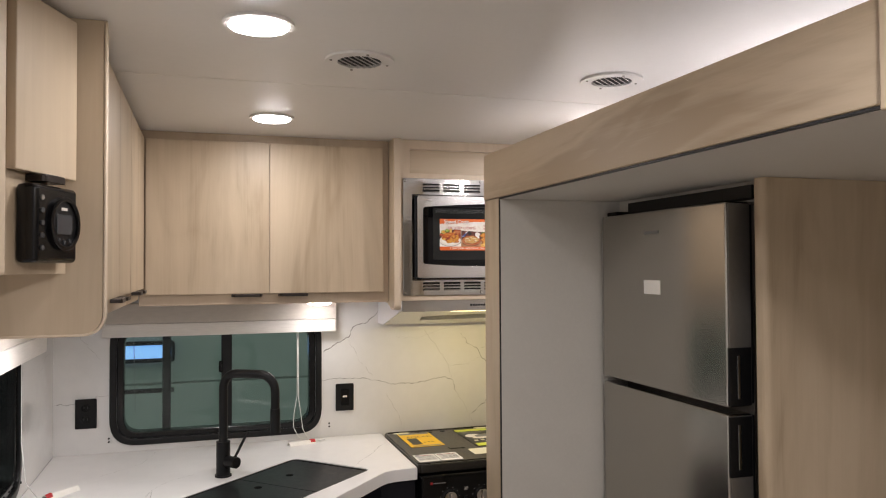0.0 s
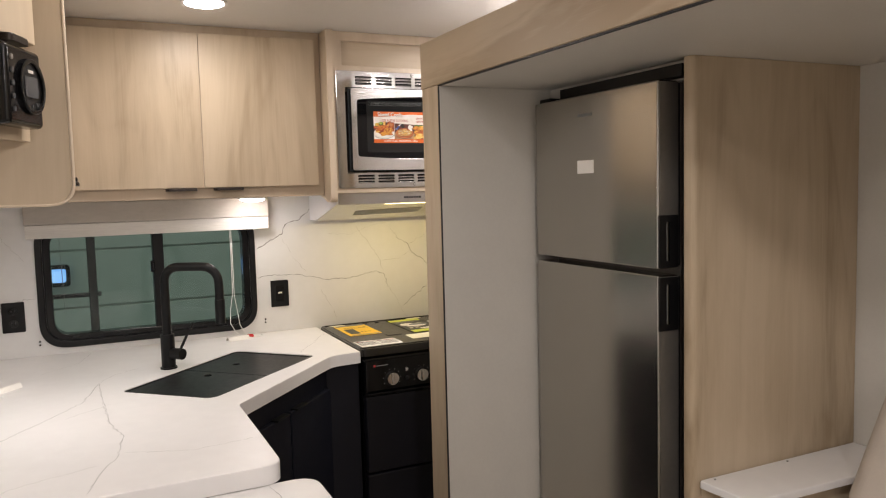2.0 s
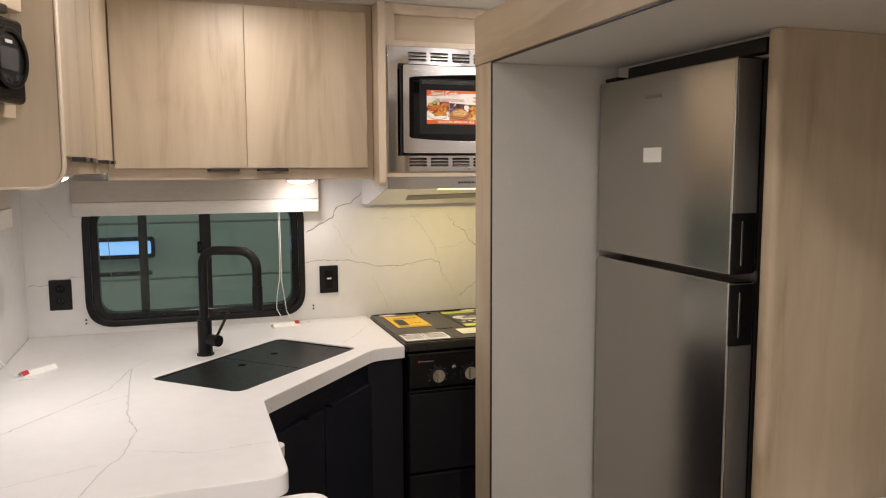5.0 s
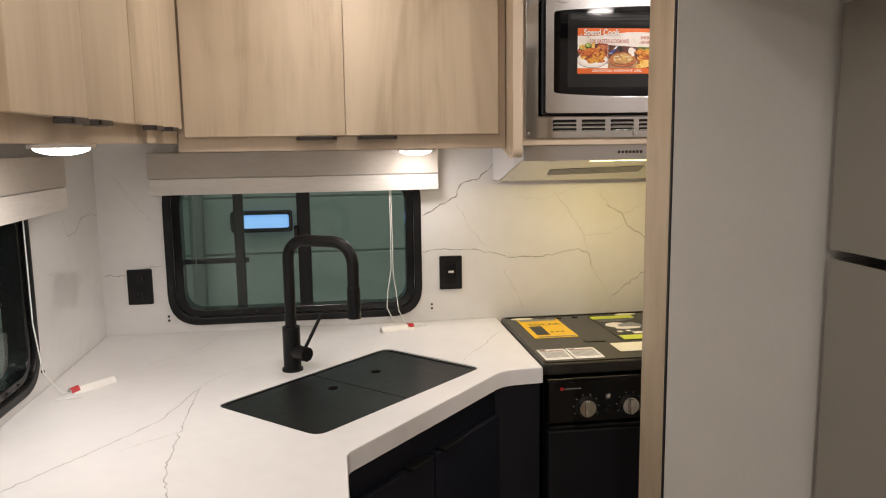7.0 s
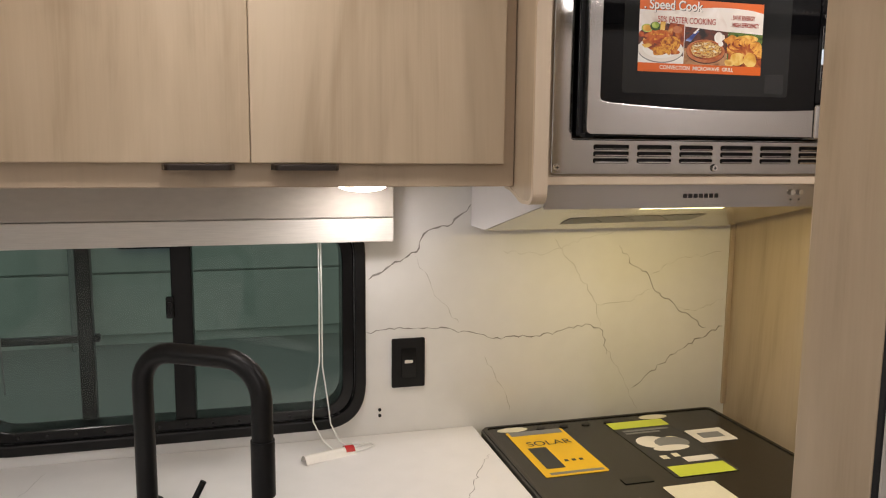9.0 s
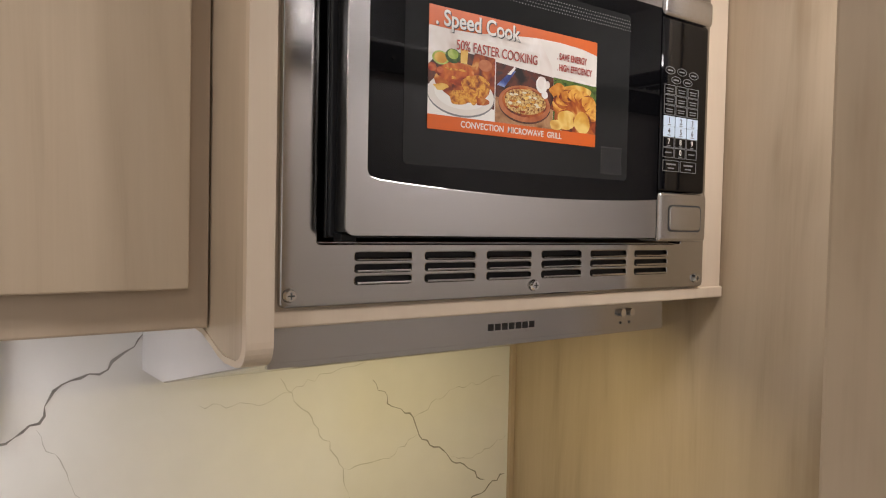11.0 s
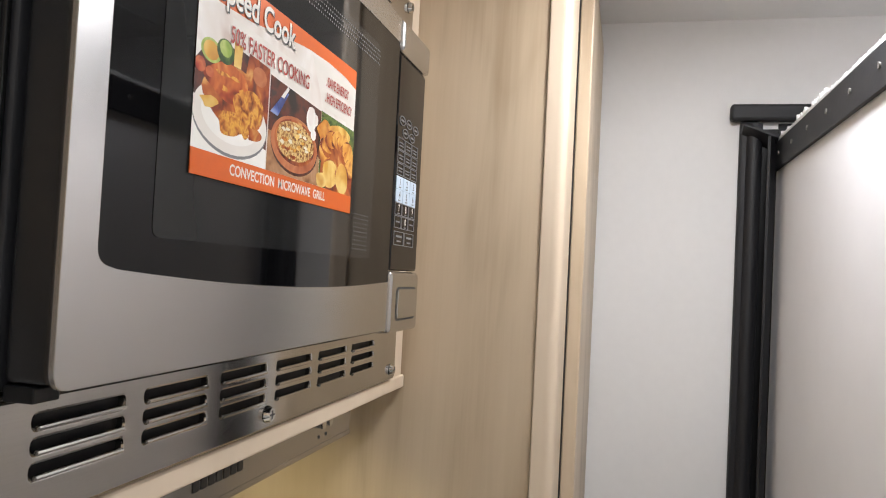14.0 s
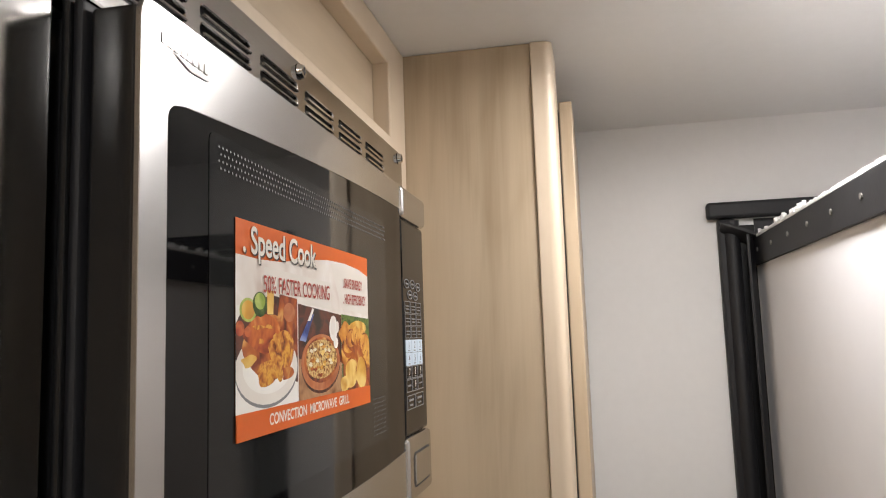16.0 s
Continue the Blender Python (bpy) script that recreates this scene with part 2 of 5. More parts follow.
M = dict(
    oak=wood("pale_oak"), oak_y=wood("pale_oak_lengthways", "y"), oak_x=wood("pale_oak_crossways", "x"),
    oak_edge=wood("pale_oak_edge", light=(0.66, 0.55, 0.42), dark=(0.55, 0.44, 0.32), rough=0.38),
    oak_inner=wood("oak_frame", light=(0.50, 0.40, 0.29), dark=(0.40, 0.31, 0.22)),
    stone=marbled("white_quartz_laminate", (0.80, 0.785, 0.775), 0.32), splash=marbled("white_marble_panel", (0.79, 0.785, 0.775), 0.09),
    vein=plain("grey_vein", (0.27, 0.26, 0.25), 0.35, scale=90, var=0.35, bump=0),
    vein_faint=plain("faint_grey_vein", (0.50, 0.49, 0.47), 0.35, scale=90, var=0.2, bump=0),
    ceiling=plain("white_ceiling_vinyl", (0.74, 0.73, 0.71), 0.38, scale=60, var=0.02, bump=0.03),
    wall=plain("white_wall_vinyl", (0.78, 0.77, 0.76), 0.5, scale=70, var=0.02, bump=0.04),
    slide=plain("grey_wall_vinyl", (0.63, 0.61, 0.565), 0.5, scale=120, var=0.03, bump=0.06),
    slide_out=plain("white_fibreglass", (0.80, 0.79, 0.81), 0.42, scale=30, var=0.02, bump=0.01),
    floor=wood("vinyl_plank", "y", (0.36, 0.29, 0.22), (0.22, 0.17, 0.12), 0.4),
    black=plain("matt_black_metal", (0.005, 0.005, 0.0055), 0.42, spec=0.28, scale=300, var=0.15, bump=0.02),
    plastic=plain("black_plastic", (0.006, 0.006, 0.0065), 0.38, spec=0.28, scale=400, var=0.1, bump=0.03),
    gloss=plain("black_gloss_enamel", (0.004, 0.004, 0.0045), 0.16, spec=0.32, scale=25, var=0.2, bump=0.004, rough_var=0.03),
    cooktop=plain("black_glass_lid", (0.016, 0.014, 0.0115), 0.24, scale=25, var=0.15, bump=0.004, rough_var=0.05),
    navy=plain("dark_navy_laminate", (0.007, 0.008, 0.014), 0.5, spec=0.3, scale=200, var=0.1, bump=0.02),
    sink=plain("black_granite_composite", (0.009, 0.009, 0.0095), 0.36, spec=0.32, scale=700, var=0.5, bump=0.08),
    rubber=plain("black_rubber", (0.010, 0.010, 0.012), 0.55, scale=160, var=0.2, bump=0.06),
    steel=steel("brushed_steel", (0.54, 0.53, 0.52), 0.26, "x", 0.5), steel_trim=steel("satin_steel_trim", (0.52, 0.51, 0.495), 0.12, "x", 0.5), steel_dark=steel("fridge_steel", (0.47, 0.45, 0.42), 0.21, "z", 0.6),
    steel_side=plain("dark_grey_metal", (0.24, 0.225, 0.205), 0.42, 0.7, scale=80, bump=0.01),
    chrome=plain("chrome", (0.75, 0.74, 0.72), 0.12, 1.0, scale=60, var=0.03, bump=0),
    handle=plain("bronze_black_pull", (0.030, 0.022, 0.018), 0.38, 0.5, scale=300, bump=0.01),
    fabric=plain("taupe_valance_board", (0.52, 0.48, 0.43), 0.7, scale=500, var=0.08, bump=0.2, stretch=(1, 1, 3)),
    linen=plain("white_woodgrain_strip", (0.72, 0.69, 0.65), 0.6, scale=120, var=0.1, bump=0.15, stretch=(0.2, 0.2, 3)),
    paper=plain("white_paper", (0.80, 0.78, 0.73), 0.7, scale=200, var=0.03, bump=0.02),
    cream=plain("cream_paper", (0.72, 0.68, 0.52), 0.6, scale=200, var=0.04, bump=0.02),
    yellow=plain("yellow_label", (0.80, 0.48, 0.01), 0.45, scale=200, var=0.04, bump=0.01),
    lime=plain("lime_label", (0.55, 0.62, 0.06), 0.45, scale=200, var=0.04, bump=0.01),
    orange=plain("orange_label", (0.64, 0.115, 0.007), 0.4, scale=200, var=0.05, bump=0),
    label_white=plain("label_white", (0.72, 0.68, 0.62), 0.4, scale=60, var=0.05, bump=0),
    print_grey=plain("grey_print", (0.19, 0.19, 0.19), 0.5, scale=100, var=0.1, bump=0),
    print_dark=plain("dark_print", (0.03, 0.03, 0.03), 0.5, scale=100, var=0.1, bump=0),
    print_red=plain("dark_red_print", (0.36, 0.035, 0.02), 0.45, scale=100, var=0.1, bump=0),
    red=plain("red_plastic", (0.45, 0.01, 0.015), 0.4, scale=100, var=0.1, bump=0),
    cord=plain("white_cord", (0.82, 0.82, 0.80), 0.6, scale=300, bump=0.05),
    white_plastic=plain("white_plastic", (0.78, 0.77, 0.75), 0.35, scale=100, var=0.03, bump=0.01),
    fuzz=plain("torn_white_foam", (0.80, 0.80, 0.80), 0.9, scale=300, var=0.1, bump=0.4),
    cushion=plain("greige_leatherette", (0.50, 0.44, 0.38), 0.5, scale=260, var=0.05, bump=0.12),
    screen=plain("grey_display", (0.055, 0.058, 0.062), 0.2, scale=40, var=0.1, bump=0),
    key=plain("pale_blue_key_film", (0.55, 0.66, 0.78), 0.35, scale=100, var=0.08, bump=0),
    mesh=plain("dark_window_mesh", (0.017, 0.0175, 0.0175), 0.06, spec=0.22, scale=12, var=0.1, bump=0, rough_var=0.02),
    oven=plain("dark_oven_enamel", (0.006, 0.006, 0.009), 0.45, spec=0.25, scale=200, var=0.1, bump=0.01),
    mw_body=plain("black_microwave_plastic", (0.013, 0.013, 0.0135), 0.20, spec=0.55, scale=90, var=0.12, bump=0.02, rough_var=0.05),
    mw_glass=plain("black_door_glass", (0.003, 0.003, 0.0035), 0.035, spec=0.22, scale=12, var=0.1, bump=0, rough_var=0.015),
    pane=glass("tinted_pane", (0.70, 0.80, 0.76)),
    hall=plain("hall_metal_wall", (0.33, 0.36, 0.33), 0.6, scale=6, var=0.1, bump=0.02),
    hall_post=plain("hall_painted_post", (0.15, 0.165, 0.155), 0.55, scale=20, var=0.1, bump=0.02),
    hall_floor=plain("hall_concrete", (0.20, 0.21, 0.20), 0.6, scale=8, var=0.15, bump=0.05),
    lamp=glow("lamp_diffuser", WARM, 42.0), lamp_under=glow("under_cabinet_diffuser", WARM, 30.0), strip=glow("hood_strip", YELLOW, 7.0),
    skylight=glow("blue_daylight", (0.10, 0.36, 0.95), 1.1),
    roast=photo("photo_roast", ((0.05, 0.010, 0.004), (0.24, 0.035, 0.006), (0.45, 0.11, 0.012), (0.72, 0.42, 0.12)), 70),
    pizza=photo("photo_pizza", ((0.09, 0.025, 0.008), (0.40, 0.18, 0.04), (0.74, 0.55, 0.22), (0.16, 0.05, 0.01)), 380),
    bread=photo("photo_bread", ((0.26, 0.06, 0.008), (0.55, 0.20, 0.02), (0.76, 0.42, 0.08), (0.45, 0.13, 0.015)), 65),
    glaze=photo("photo_glaze", ((0.10, 0.012, 0.003), (0.34, 0.045, 0.006), (0.58, 0.15, 0.02), (0.80, 0.46, 0.16)), 55),
    golden=photo("photo_golden", ((0.16, 0.03, 0.006), (0.48, 0.15, 0.015), (0.72, 0.38, 0.05), (0.36, 0.09, 0.01)), 160),
    roll=photo("photo_roll", ((0.42, 0.15, 0.015), (0.66, 0.36, 0.05), (0.80, 0.58, 0.18), (0.55, 0.26, 0.03)), 38),
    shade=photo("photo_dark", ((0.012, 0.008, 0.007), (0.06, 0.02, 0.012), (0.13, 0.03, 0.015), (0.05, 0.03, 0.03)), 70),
    table_brown=photo("photo_table", ((0.20, 0.08, 0.03), (0.36, 0.18, 0.08), (0.46, 0.26, 0.13), (0.30, 0.12, 0.05)), 60),
    terracotta=photo("photo_dish", ((0.30, 0.07, 0.02), (0.42, 0.12, 0.04), (0.50, 0.18, 0.07), (0.34, 0.09, 0.03)), 50),
    leaf=photo("photo_leaf", ((0.012, 0.03, 0.006), (0.04, 0.09, 0.015), (0.12, 0.19, 0.03), (0.03, 0.05, 0.01)), 150),
    fruit=photo("photo_lime", ((0.16, 0.26, 0.03), (0.30, 0.42, 0.06), (0.48, 0.56, 0.16), (0.26, 0.36, 0.05)), 60),
    tomato=photo("photo_tomato", ((0.25, 0.02, 0.008), (0.42, 0.05, 0.015), (0.55, 0.14, 0.04), (0.30, 0.03, 0.01)), 60),
    fade=photo("photo_fade", ((0.60, 0.50, 0.44), (0.72, 0.66, 0.60), (0.80, 0.76, 0.72), (0.66, 0.58, 0.50)), 30),
    blue=photo("photo_blue", ((0.03, 0.05, 0.20), (0.08, 0.13, 0.40), (0.25, 0.32, 0.55), (0.05, 0.08, 0.28)), 80),
)

# ---- mesh helpers ----
BASE = {}


def thing(name, label, category, at, group="", kind=""):
    """An Empty at the base of a thing; its parts hang under it."""
    ob = new(name)
    ob.location = at
    BASE[ob.name] = Vector(at)
    return tagged(ob, label, category, group, kind)


def link(name, bm, material, smooth=False):
    bmesh.ops.recalc_face_normals(bm, faces=bm.faces)
    me = bpy.data.meshes.new(name)
    bm.to_mesh(me)
    bm.free()
    me.materials.append(M[material])
    if smooth:
        for p in me.polygons:
            p.use_smooth = True
        me.set_sharp_from_angle(angle=radians(32))
    ob = new(name, me)
    if smooth:
        ob.modifiers.new("normals", "WEIGHTED_NORMAL").keep_sharp = True
    return ob


def part(name, bm, material, parent, label="", smooth=False):
    ob = link(name, bm, material, smooth)
    ob.parent = parent
    if parent.name in BASE:
        ob.matrix_parent_inverse = Matrix.Translation(-BASE[parent.name])
    return tagged(ob, label)


def solo(name, bm, material, label, category, kind="", group="", smooth=False):
    return tagged(link(name, bm, material, smooth), label, category, group, kind)


def box(x0, x1, y0, y1, z0, z1, bevel=0.0, seg=2, bm=None):
    own = bmesh.new()
    bmesh.ops.create_cube(own, size=1)
    for v in own.verts:
        v.co = Vector((x0 + (v.co.x + 0.5) * (x1 - x0), y0 + (v.co.y + 0.5) * (y1 - y0), z0 + (v.co.z + 0.5) * (z1 - z0)))
    if bevel:
        bmesh.ops.bevel(own, geom=own.edges[:], offset=bevel, segments=seg, profile=0.5, affect="EDGES")
    return own if bm is None else merged(bm, own)


def merged(bm, other, m=None):
    """Adds other to bm, moved by m."""
    me = bpy.data.meshes.new("tmp")
    other.to_mesh(me)
    other.free()
    if m is not None:
        me.transform(m)
    bm.from_mesh(me)
    bpy.data.meshes.remove(me)
    return bm


def moved(bm, m):
    bm.transform(m)
    return bm


def rod(a, b, r, seg=16, r2=None):
    a, b = Vector(a), Vector(b)
    bm = bmesh.new()
    bmesh.ops.create_cone(bm, cap_ends=True, segments=seg, radius1=r, radius2=r if r2 is None else r2, depth=(b - a).length)
    bm.transform(Matrix.Translation((a + b) / 2) @ (b - a).to_track_quat("Z", "Y").to_matrix().to_4x4())
    return bm


def tube(points, r, seg=12):
    """A round tube along a line of points."""
    bm, rings, pts = bmesh.new(), [], [Vector(p) for p in points]
    up = None
    for i, p in enumerate(pts):
        d = (pts[min(i + 1, len(pts) - 1)] - pts[max(i - 1, 0)]).normalized()
        if up is None:
            up = d.orthogonal().normalized()
        up = (up - d * up.dot(d)).normalized()
        side = d.cross(up)
        rings.append([bm.verts.new(p + r * (math.cos(a) * up + math.sin(a) * side)) for a in (2 * math.pi * k / seg for k in range(seg))])
    for r0, r1 in zip(rings, rings[1:]):
        for k in range(seg):
            bm.faces.new((r0[k], r0[(k + 1) % seg], r1[(k + 1) % seg], r1[k]))
    bm.faces.new(rings[0])
    bm.faces.new(rings[-1])
    return bm


def rounded(pts, radius, seg=6):
    """A 2D polygon with its corners rounded; radius: one for all, or one for each."""
    out, n = [], len(pts)
    for i, p in enumerate(pts):
        r = radius[i] if isinstance(radius, (list, tuple)) else radius
        p = Vector(p)
        if r <= 0:
            out.append(p)
            continue
        a, b = Vector(pts[i - 1]) - p, Vector(pts[(i + 1) % n]) - p
        half = a.angle(b) / 2
        cut = min(r / math.tan(half), a.length * 0.49, b.length * 0.49)
        a, b = p + a.normalized() * cut, p + b.normalized() * cut
        for k in range(seg + 1):
            t = k / seg
            out.append((1 - t) ** 2 * a + 2 * t * (1 - t) * p + t * t * b)
    return out


def plate(outline, z0, z1, holes=(), bevel=0.0):
    """A flat slab in x and y with holes, from z0 to z1."""
    bm = bmesh.new()
    edges = []
    for loop in (outline, *holes):
        vs = [bm.verts.new((p[0], p[1], z0)) for p in loop]
        edges += [bm.edges.new((vs[i], vs[(i + 1) % len(vs)])) for i in range(len(vs))]
    if holes:
        bmesh.ops.triangle_fill(bm, use_beauty=True, use_dissolve=False, edges=edges)
    else:
        bm.faces.new(bm.verts[:])
    bmesh.ops.recalc_face_normals(bm, faces=bm.faces)
    made = bmesh.ops.extrude_face_region(bm, geom=bm.faces[:])["geom"]
    for v in made:
        if isinstance(v, bmesh.types.BMVert):
            v.co.z = z1
    bmesh.ops.recalc_face_normals(bm, faces=bm.faces)
    if bevel:
        rim = [e for e in bm.edges if len(e.link_faces) == 2 and abs(e.verts[0].co.z - z1) < 1e-6 and abs(e.verts[1].co.z - z1) < 1e-6 and abs(e.link_faces[0].normal.z - e.link_faces[1].normal.z) > 0.5]
        bmesh.ops.bevel(bm, geom=rim, offset=bevel, segments=2, profile=0.5, affect="EDGES")
    return bm


STAND = Matrix(((1, 0, 0, 0), (0, 0, 1, 0), (0, 1, 0, 0), (0, 0, 0, 1)))   # plan (x, y, z) to (x, z, y): a slab that stands in x and z
SIDE = Matrix(((0, 0, 1, 0), (1, 0, 0, 0), (0, 1, 0, 0), (0, 0, 0, 1)))    # plan (x, y, z) to (z, x, y): a slab that stands in y and z


def standing(outline, y0, y1, holes=(), bevel=0.0):
    return moved(plate(outline, y1, y0, holes, bevel), STAND)


def sidelong(outline, x0, x1, holes=(), bevel=0.0):
    return moved(plate(outline, x0, x1, holes, bevel), SIDE)


def rect(x0, x1, y0, y1, r=0.0, seg=6):
    return rounded([(x0, y0), (x1, y0), (x1, y1), (x0, y1)], r, seg)


def disc(x, y, rx, ry=None, seg=24):
    ry = rx if ry is None else ry
    return [(x + rx * math.cos(2 * math.pi * k / seg), y + ry * math.sin(2 * math.pi * k / seg)) for k in range(seg)]


def lettering(text, height, m, material, parent, name="lettering", label="", bold=0.0):
    """Flat letters in Blender's own font, as a mesh."""
    cu = bpy.data.curves.new(name, "FONT")
    cu.body, cu.size, cu.offset = text, height / 0.72, bold
    ob = bpy.data.objects.new(name, cu)
    me = bpy.data.meshes.new_from_object(ob)
    bpy.data.objects.remove(ob)
    bpy.data.curves.remove(cu)
    me.transform(m)
    bm = bmesh.new()
    bm.from_mesh(me)
    bpy.data.meshes.remove(me)
    return part(name, bm, material, parent, label)


def vein(surface, anchors, width, lift, material, parent, jitter=0.008):
    """A thin crooked vein on a surface: surface(u, v, lift) gives the place of a point of it."""
    pts = []
    for a, b in zip(anchors, anchors[1:]):
        a, b = Vector(a), Vector(b)
        k = max(2, int((b - a).length / 0.010))
        side = Vector((-(b - a).y, (b - a).x)).normalized()
        for i in range(k):
            t = i / k
            pts.append(a.lerp(b, t) + side * random.uniform(-jitter, jitter) * (0 if i == 0 else 1) * 0.6)
    pts.append(Vector(anchors[-1]))
    bm, row = bmesh.new(), []
    for i, p in enumerate(pts):
        d = (pts[min(i + 1, len(pts) - 1)] - pts[max(i - 1, 0)]).normalized()
        s = Vector((-d.y, d.x)) * width * random.uniform(0.12, 0.55) * (0.3 if i in (0, len(pts) - 1) else 1)
        row.append((bm.verts.new(surface(p.x + s.x, p.y + s.y, lift)), bm.verts.new(surface(p.x - s.x, p.y - s.y, lift))))
    for (a, b), (c, d) in zip(row, row[1:]):
        bm.faces.new((a, b, d, c))
    return part("vein", bm, material, parent)


def lamp(name, at, power, size, col, aim=(0, 0, -1)):
    la = bpy.data.lights.new(name, "AREA")
    la.shape, la.size, la.energy, la.color = "DISK", size, power, col
    ob = new(name, la)
    ob.matrix_world = look(at, Vector(at) + Vector(aim))
    return ob

# ---- the large structure ----
LEFT, RIGHT, CEIL, REAR = 0.10, 2.44, 2.08, -4.6
floor = solo("floor", box(LEFT - 0.1, 2.56, REAR, 0.06, -0.06, 0.0), "floor", "brown wood-look vinyl plank floor", "floor", "structure")


def wall_with_opening(name, along, at, thick, lo, hi, z0, z1, hole, material, label):
    """A wall with one rectangular opening through it, from four blocks; along: the axis on which it runs."""
    a0, a1, b0, b1 = hole
    bm = bmesh.new()
    for u0, u1, w0, w1 in ((lo, a0, z0, z1), (a1, hi, z0, z1), (a0, a1, z0, b0), (a0, a1, b1, z1)):
        if along == "x":
            box(u0, u1, at, at + thick, w0, w1, bm=bm)
        else:
            box(at, at + thick, u0, u1, w0, w1, bm=bm)
    return solo(name, bm, material, label, "wall", "structure")


WIN = (0.2915, 1.087, 0.942, 1.42)      # outer edge of the kitchen window's frame: x, x, z, z
SIDEWIN = (-1.42, -0.545, 0.942, 1.42)  # and of the side window: y, y, z, z
wall_back = wall_with_opening("wall_back", "x", 0.0, 0.05, LEFT - 0.05, RIGHT + 0.05, 0, CEIL, (WIN[0] + 0.03, WIN[1] - 0.03, WIN[2] + 0.03, WIN[3] - 0.03), "splash", "white marble-look backsplash wall with grey veins")
wall_left = wall_with_opening("wall_left", "y", LEFT, -0.05, REAR, 0.0, 0, CEIL, (SIDEWIN[0] + 0.03, SIDEWIN[1] - 0.03, SIDEWIN[2] + 0.03, SIDEWIN[3] - 0.03), "splash", "white marble-look side wall panel with grey veins")
wall_right = wall_with_opening("wall_right", "y", RIGHT, 0.05, REAR, 0.0, 0, CEIL, (-3.72, -0.925, -0.01, 1.905), "wall", "plain white vinyl side wall around the slide-out")
wall_rear = solo("wall_rear", box(LEFT - 0.05, RIGHT + 0.05, REAR - 0.05, REAR, 0, CEIL), "wall", "plain white wall", "wall", "structure")
bm = box(LEFT - 0.05, RIGHT + 0.05, REAR - 0.05, -1.156, CEIL, CEIL + 0.05, bm=bmesh.new())
box(LEFT - 0.05, RIGHT + 0.05, -1.152, 0.05, CEIL, CEIL + 0.05, bm=bm)
box(LEFT - 0.05, RIGHT + 0.05, -1.16, -1.15, CEIL + 0.002, CEIL + 0.04, bm=bm)
ceiling = solo("ceiling", bm, "ceiling", "smooth off-white ceiling panels with a fine seam", "ceiling", "structure")

back = lambda u, v, lift: (u, -lift, v)
leftside = lambda u, v, lift: (LEFT + lift, u, v)
top = lambda u, v, lift: (u, v, 0.92 + lift)
for anchors, w, dark in (
        (((1.095, 1.266), (1.144, 1.296), (1.20, 1.323), (1.216, 1.362), (1.28, 1.383), (1.325, 1.428)), 0.005, 1),
        (((1.09, 1.150), (1.12, 1.154), (1.257, 1.153), (1.378, 1.12), (1.493, 1.119), (1.608, 1.142), (1.653, 1.123), (1.666, 1.065)), 0.0035, 1),
        (((1.666, 1.075), (1.70, 1.02), (1.752, 0.925)), 0.002, 0),
        (((1.737, 0.977), (1.813, 1.032), (1.884, 1.078), (1.979, 1.117)), 0.0035, 1),
        (((1.523, 1.346), (1.588, 1.26), (1.634, 1.189), (1.647, 1.134)), 0.0028, 0), (((1.634, 1.189), (1.721, 1.19), (1.781, 1.225)), 0.0025, 0),
        (((1.687, 1.325), (1.724, 1.277), (1.768, 1.252), (1.781, 1.22), (1.847, 1.17), (1.931, 1.115)), 0.003, 1), (((1.768, 1.252), (1.855, 1.292), (1.965, 1.303)), 0.002, 0),
        (((1.36, 1.08), (1.385, 1.035), (1.40, 1.01), (1.423, 0.947)), 0.0022, 0), (((1.197, 1.315), (1.249, 1.218), (1.299, 1.159)), 0.002, 0),
        (((0.105, 1.105), (0.18, 1.112), (0.23, 1.128), (0.29, 1.135)), 0.0025, 1), (((0.15, 1.42), (0.20, 1.34), (0.26, 1.27)), 0.002, 0),
        (((1.40, 1.32), (1.50, 1.31), (1.60, 1.345), (1.68, 1.36)), 0.0016, 0), (((1.847, 1.17), (1.90, 1.16), (1.98, 1.19)), 0.002, 0)):
    vein(back, anchors, w * (0.85 if dark else 0.7), 0.0008, "vein" if dark else "vein_faint", wall_back)
for anchors, w, dark in ((((-0.30, 1.31), (-0.27, 1.265), (-0.20, 1.27), (-0.15, 1.30), (-0.07, 1.305), (-0.005, 1.295)), 0.003, 1), (((-0.005, 0.98), (-0.03, 0.93)), 0.002, 0),
                         (((-0.45, 1.19), (-0.36, 1.18), (-0.30, 1.14)), 0.002, 0), (((-0.50, 1.17), (-0.44, 1.10), (-0.40, 1.02)), 0.002, 0)):
    vein(leftside, anchors, w * (1.0 if dark else 0.8), 0.0008, "vein" if dark else "vein_faint", wall_left)

# lamps of the ceiling: each a thing with its lamp just under it


def puck(at, r, power, material="lamp", depth=0.011, label="round white LED ceiling light, switched on", category="ceiling light", name="ceiling_light", size=None):
    x, y, z = at
    ob = thing(name, label, category, at, "round LED lights")
    bm = bmesh.new()
    for i in range(5):
        a = math.pi / 2 * i / 4
        bmesh.ops.create_circle(bm, cap_ends=(i == 4), segments=28, radius=max(0.004, r * 0.86 * math.cos(a)), matrix=Matrix.Translation((x, y, z - 0.006 - depth * math.sin(a))))
    vs = bm.verts[:]
    for i in range(4):
        for k in range(28):
            bm.faces.new((vs[i * 28 + k], vs[i * 28 + (k + 1) % 28], vs[(i + 1) * 28 + (k + 1) % 28], vs[(i + 1) * 28 + k]))
    part("diffuser", bm, material, ob, "glowing white diffuser", True)
    part("trim_ring", plate(disc(x, y, r, seg=32), z - 0.007, z - 0.0005, (disc(x, y, r * 0.84, seg=32),)), "white_plastic", ob)
    lamp("lamp", (x, y, z - depth - 0.014), power, r * 1.5, WARM)
    return ob


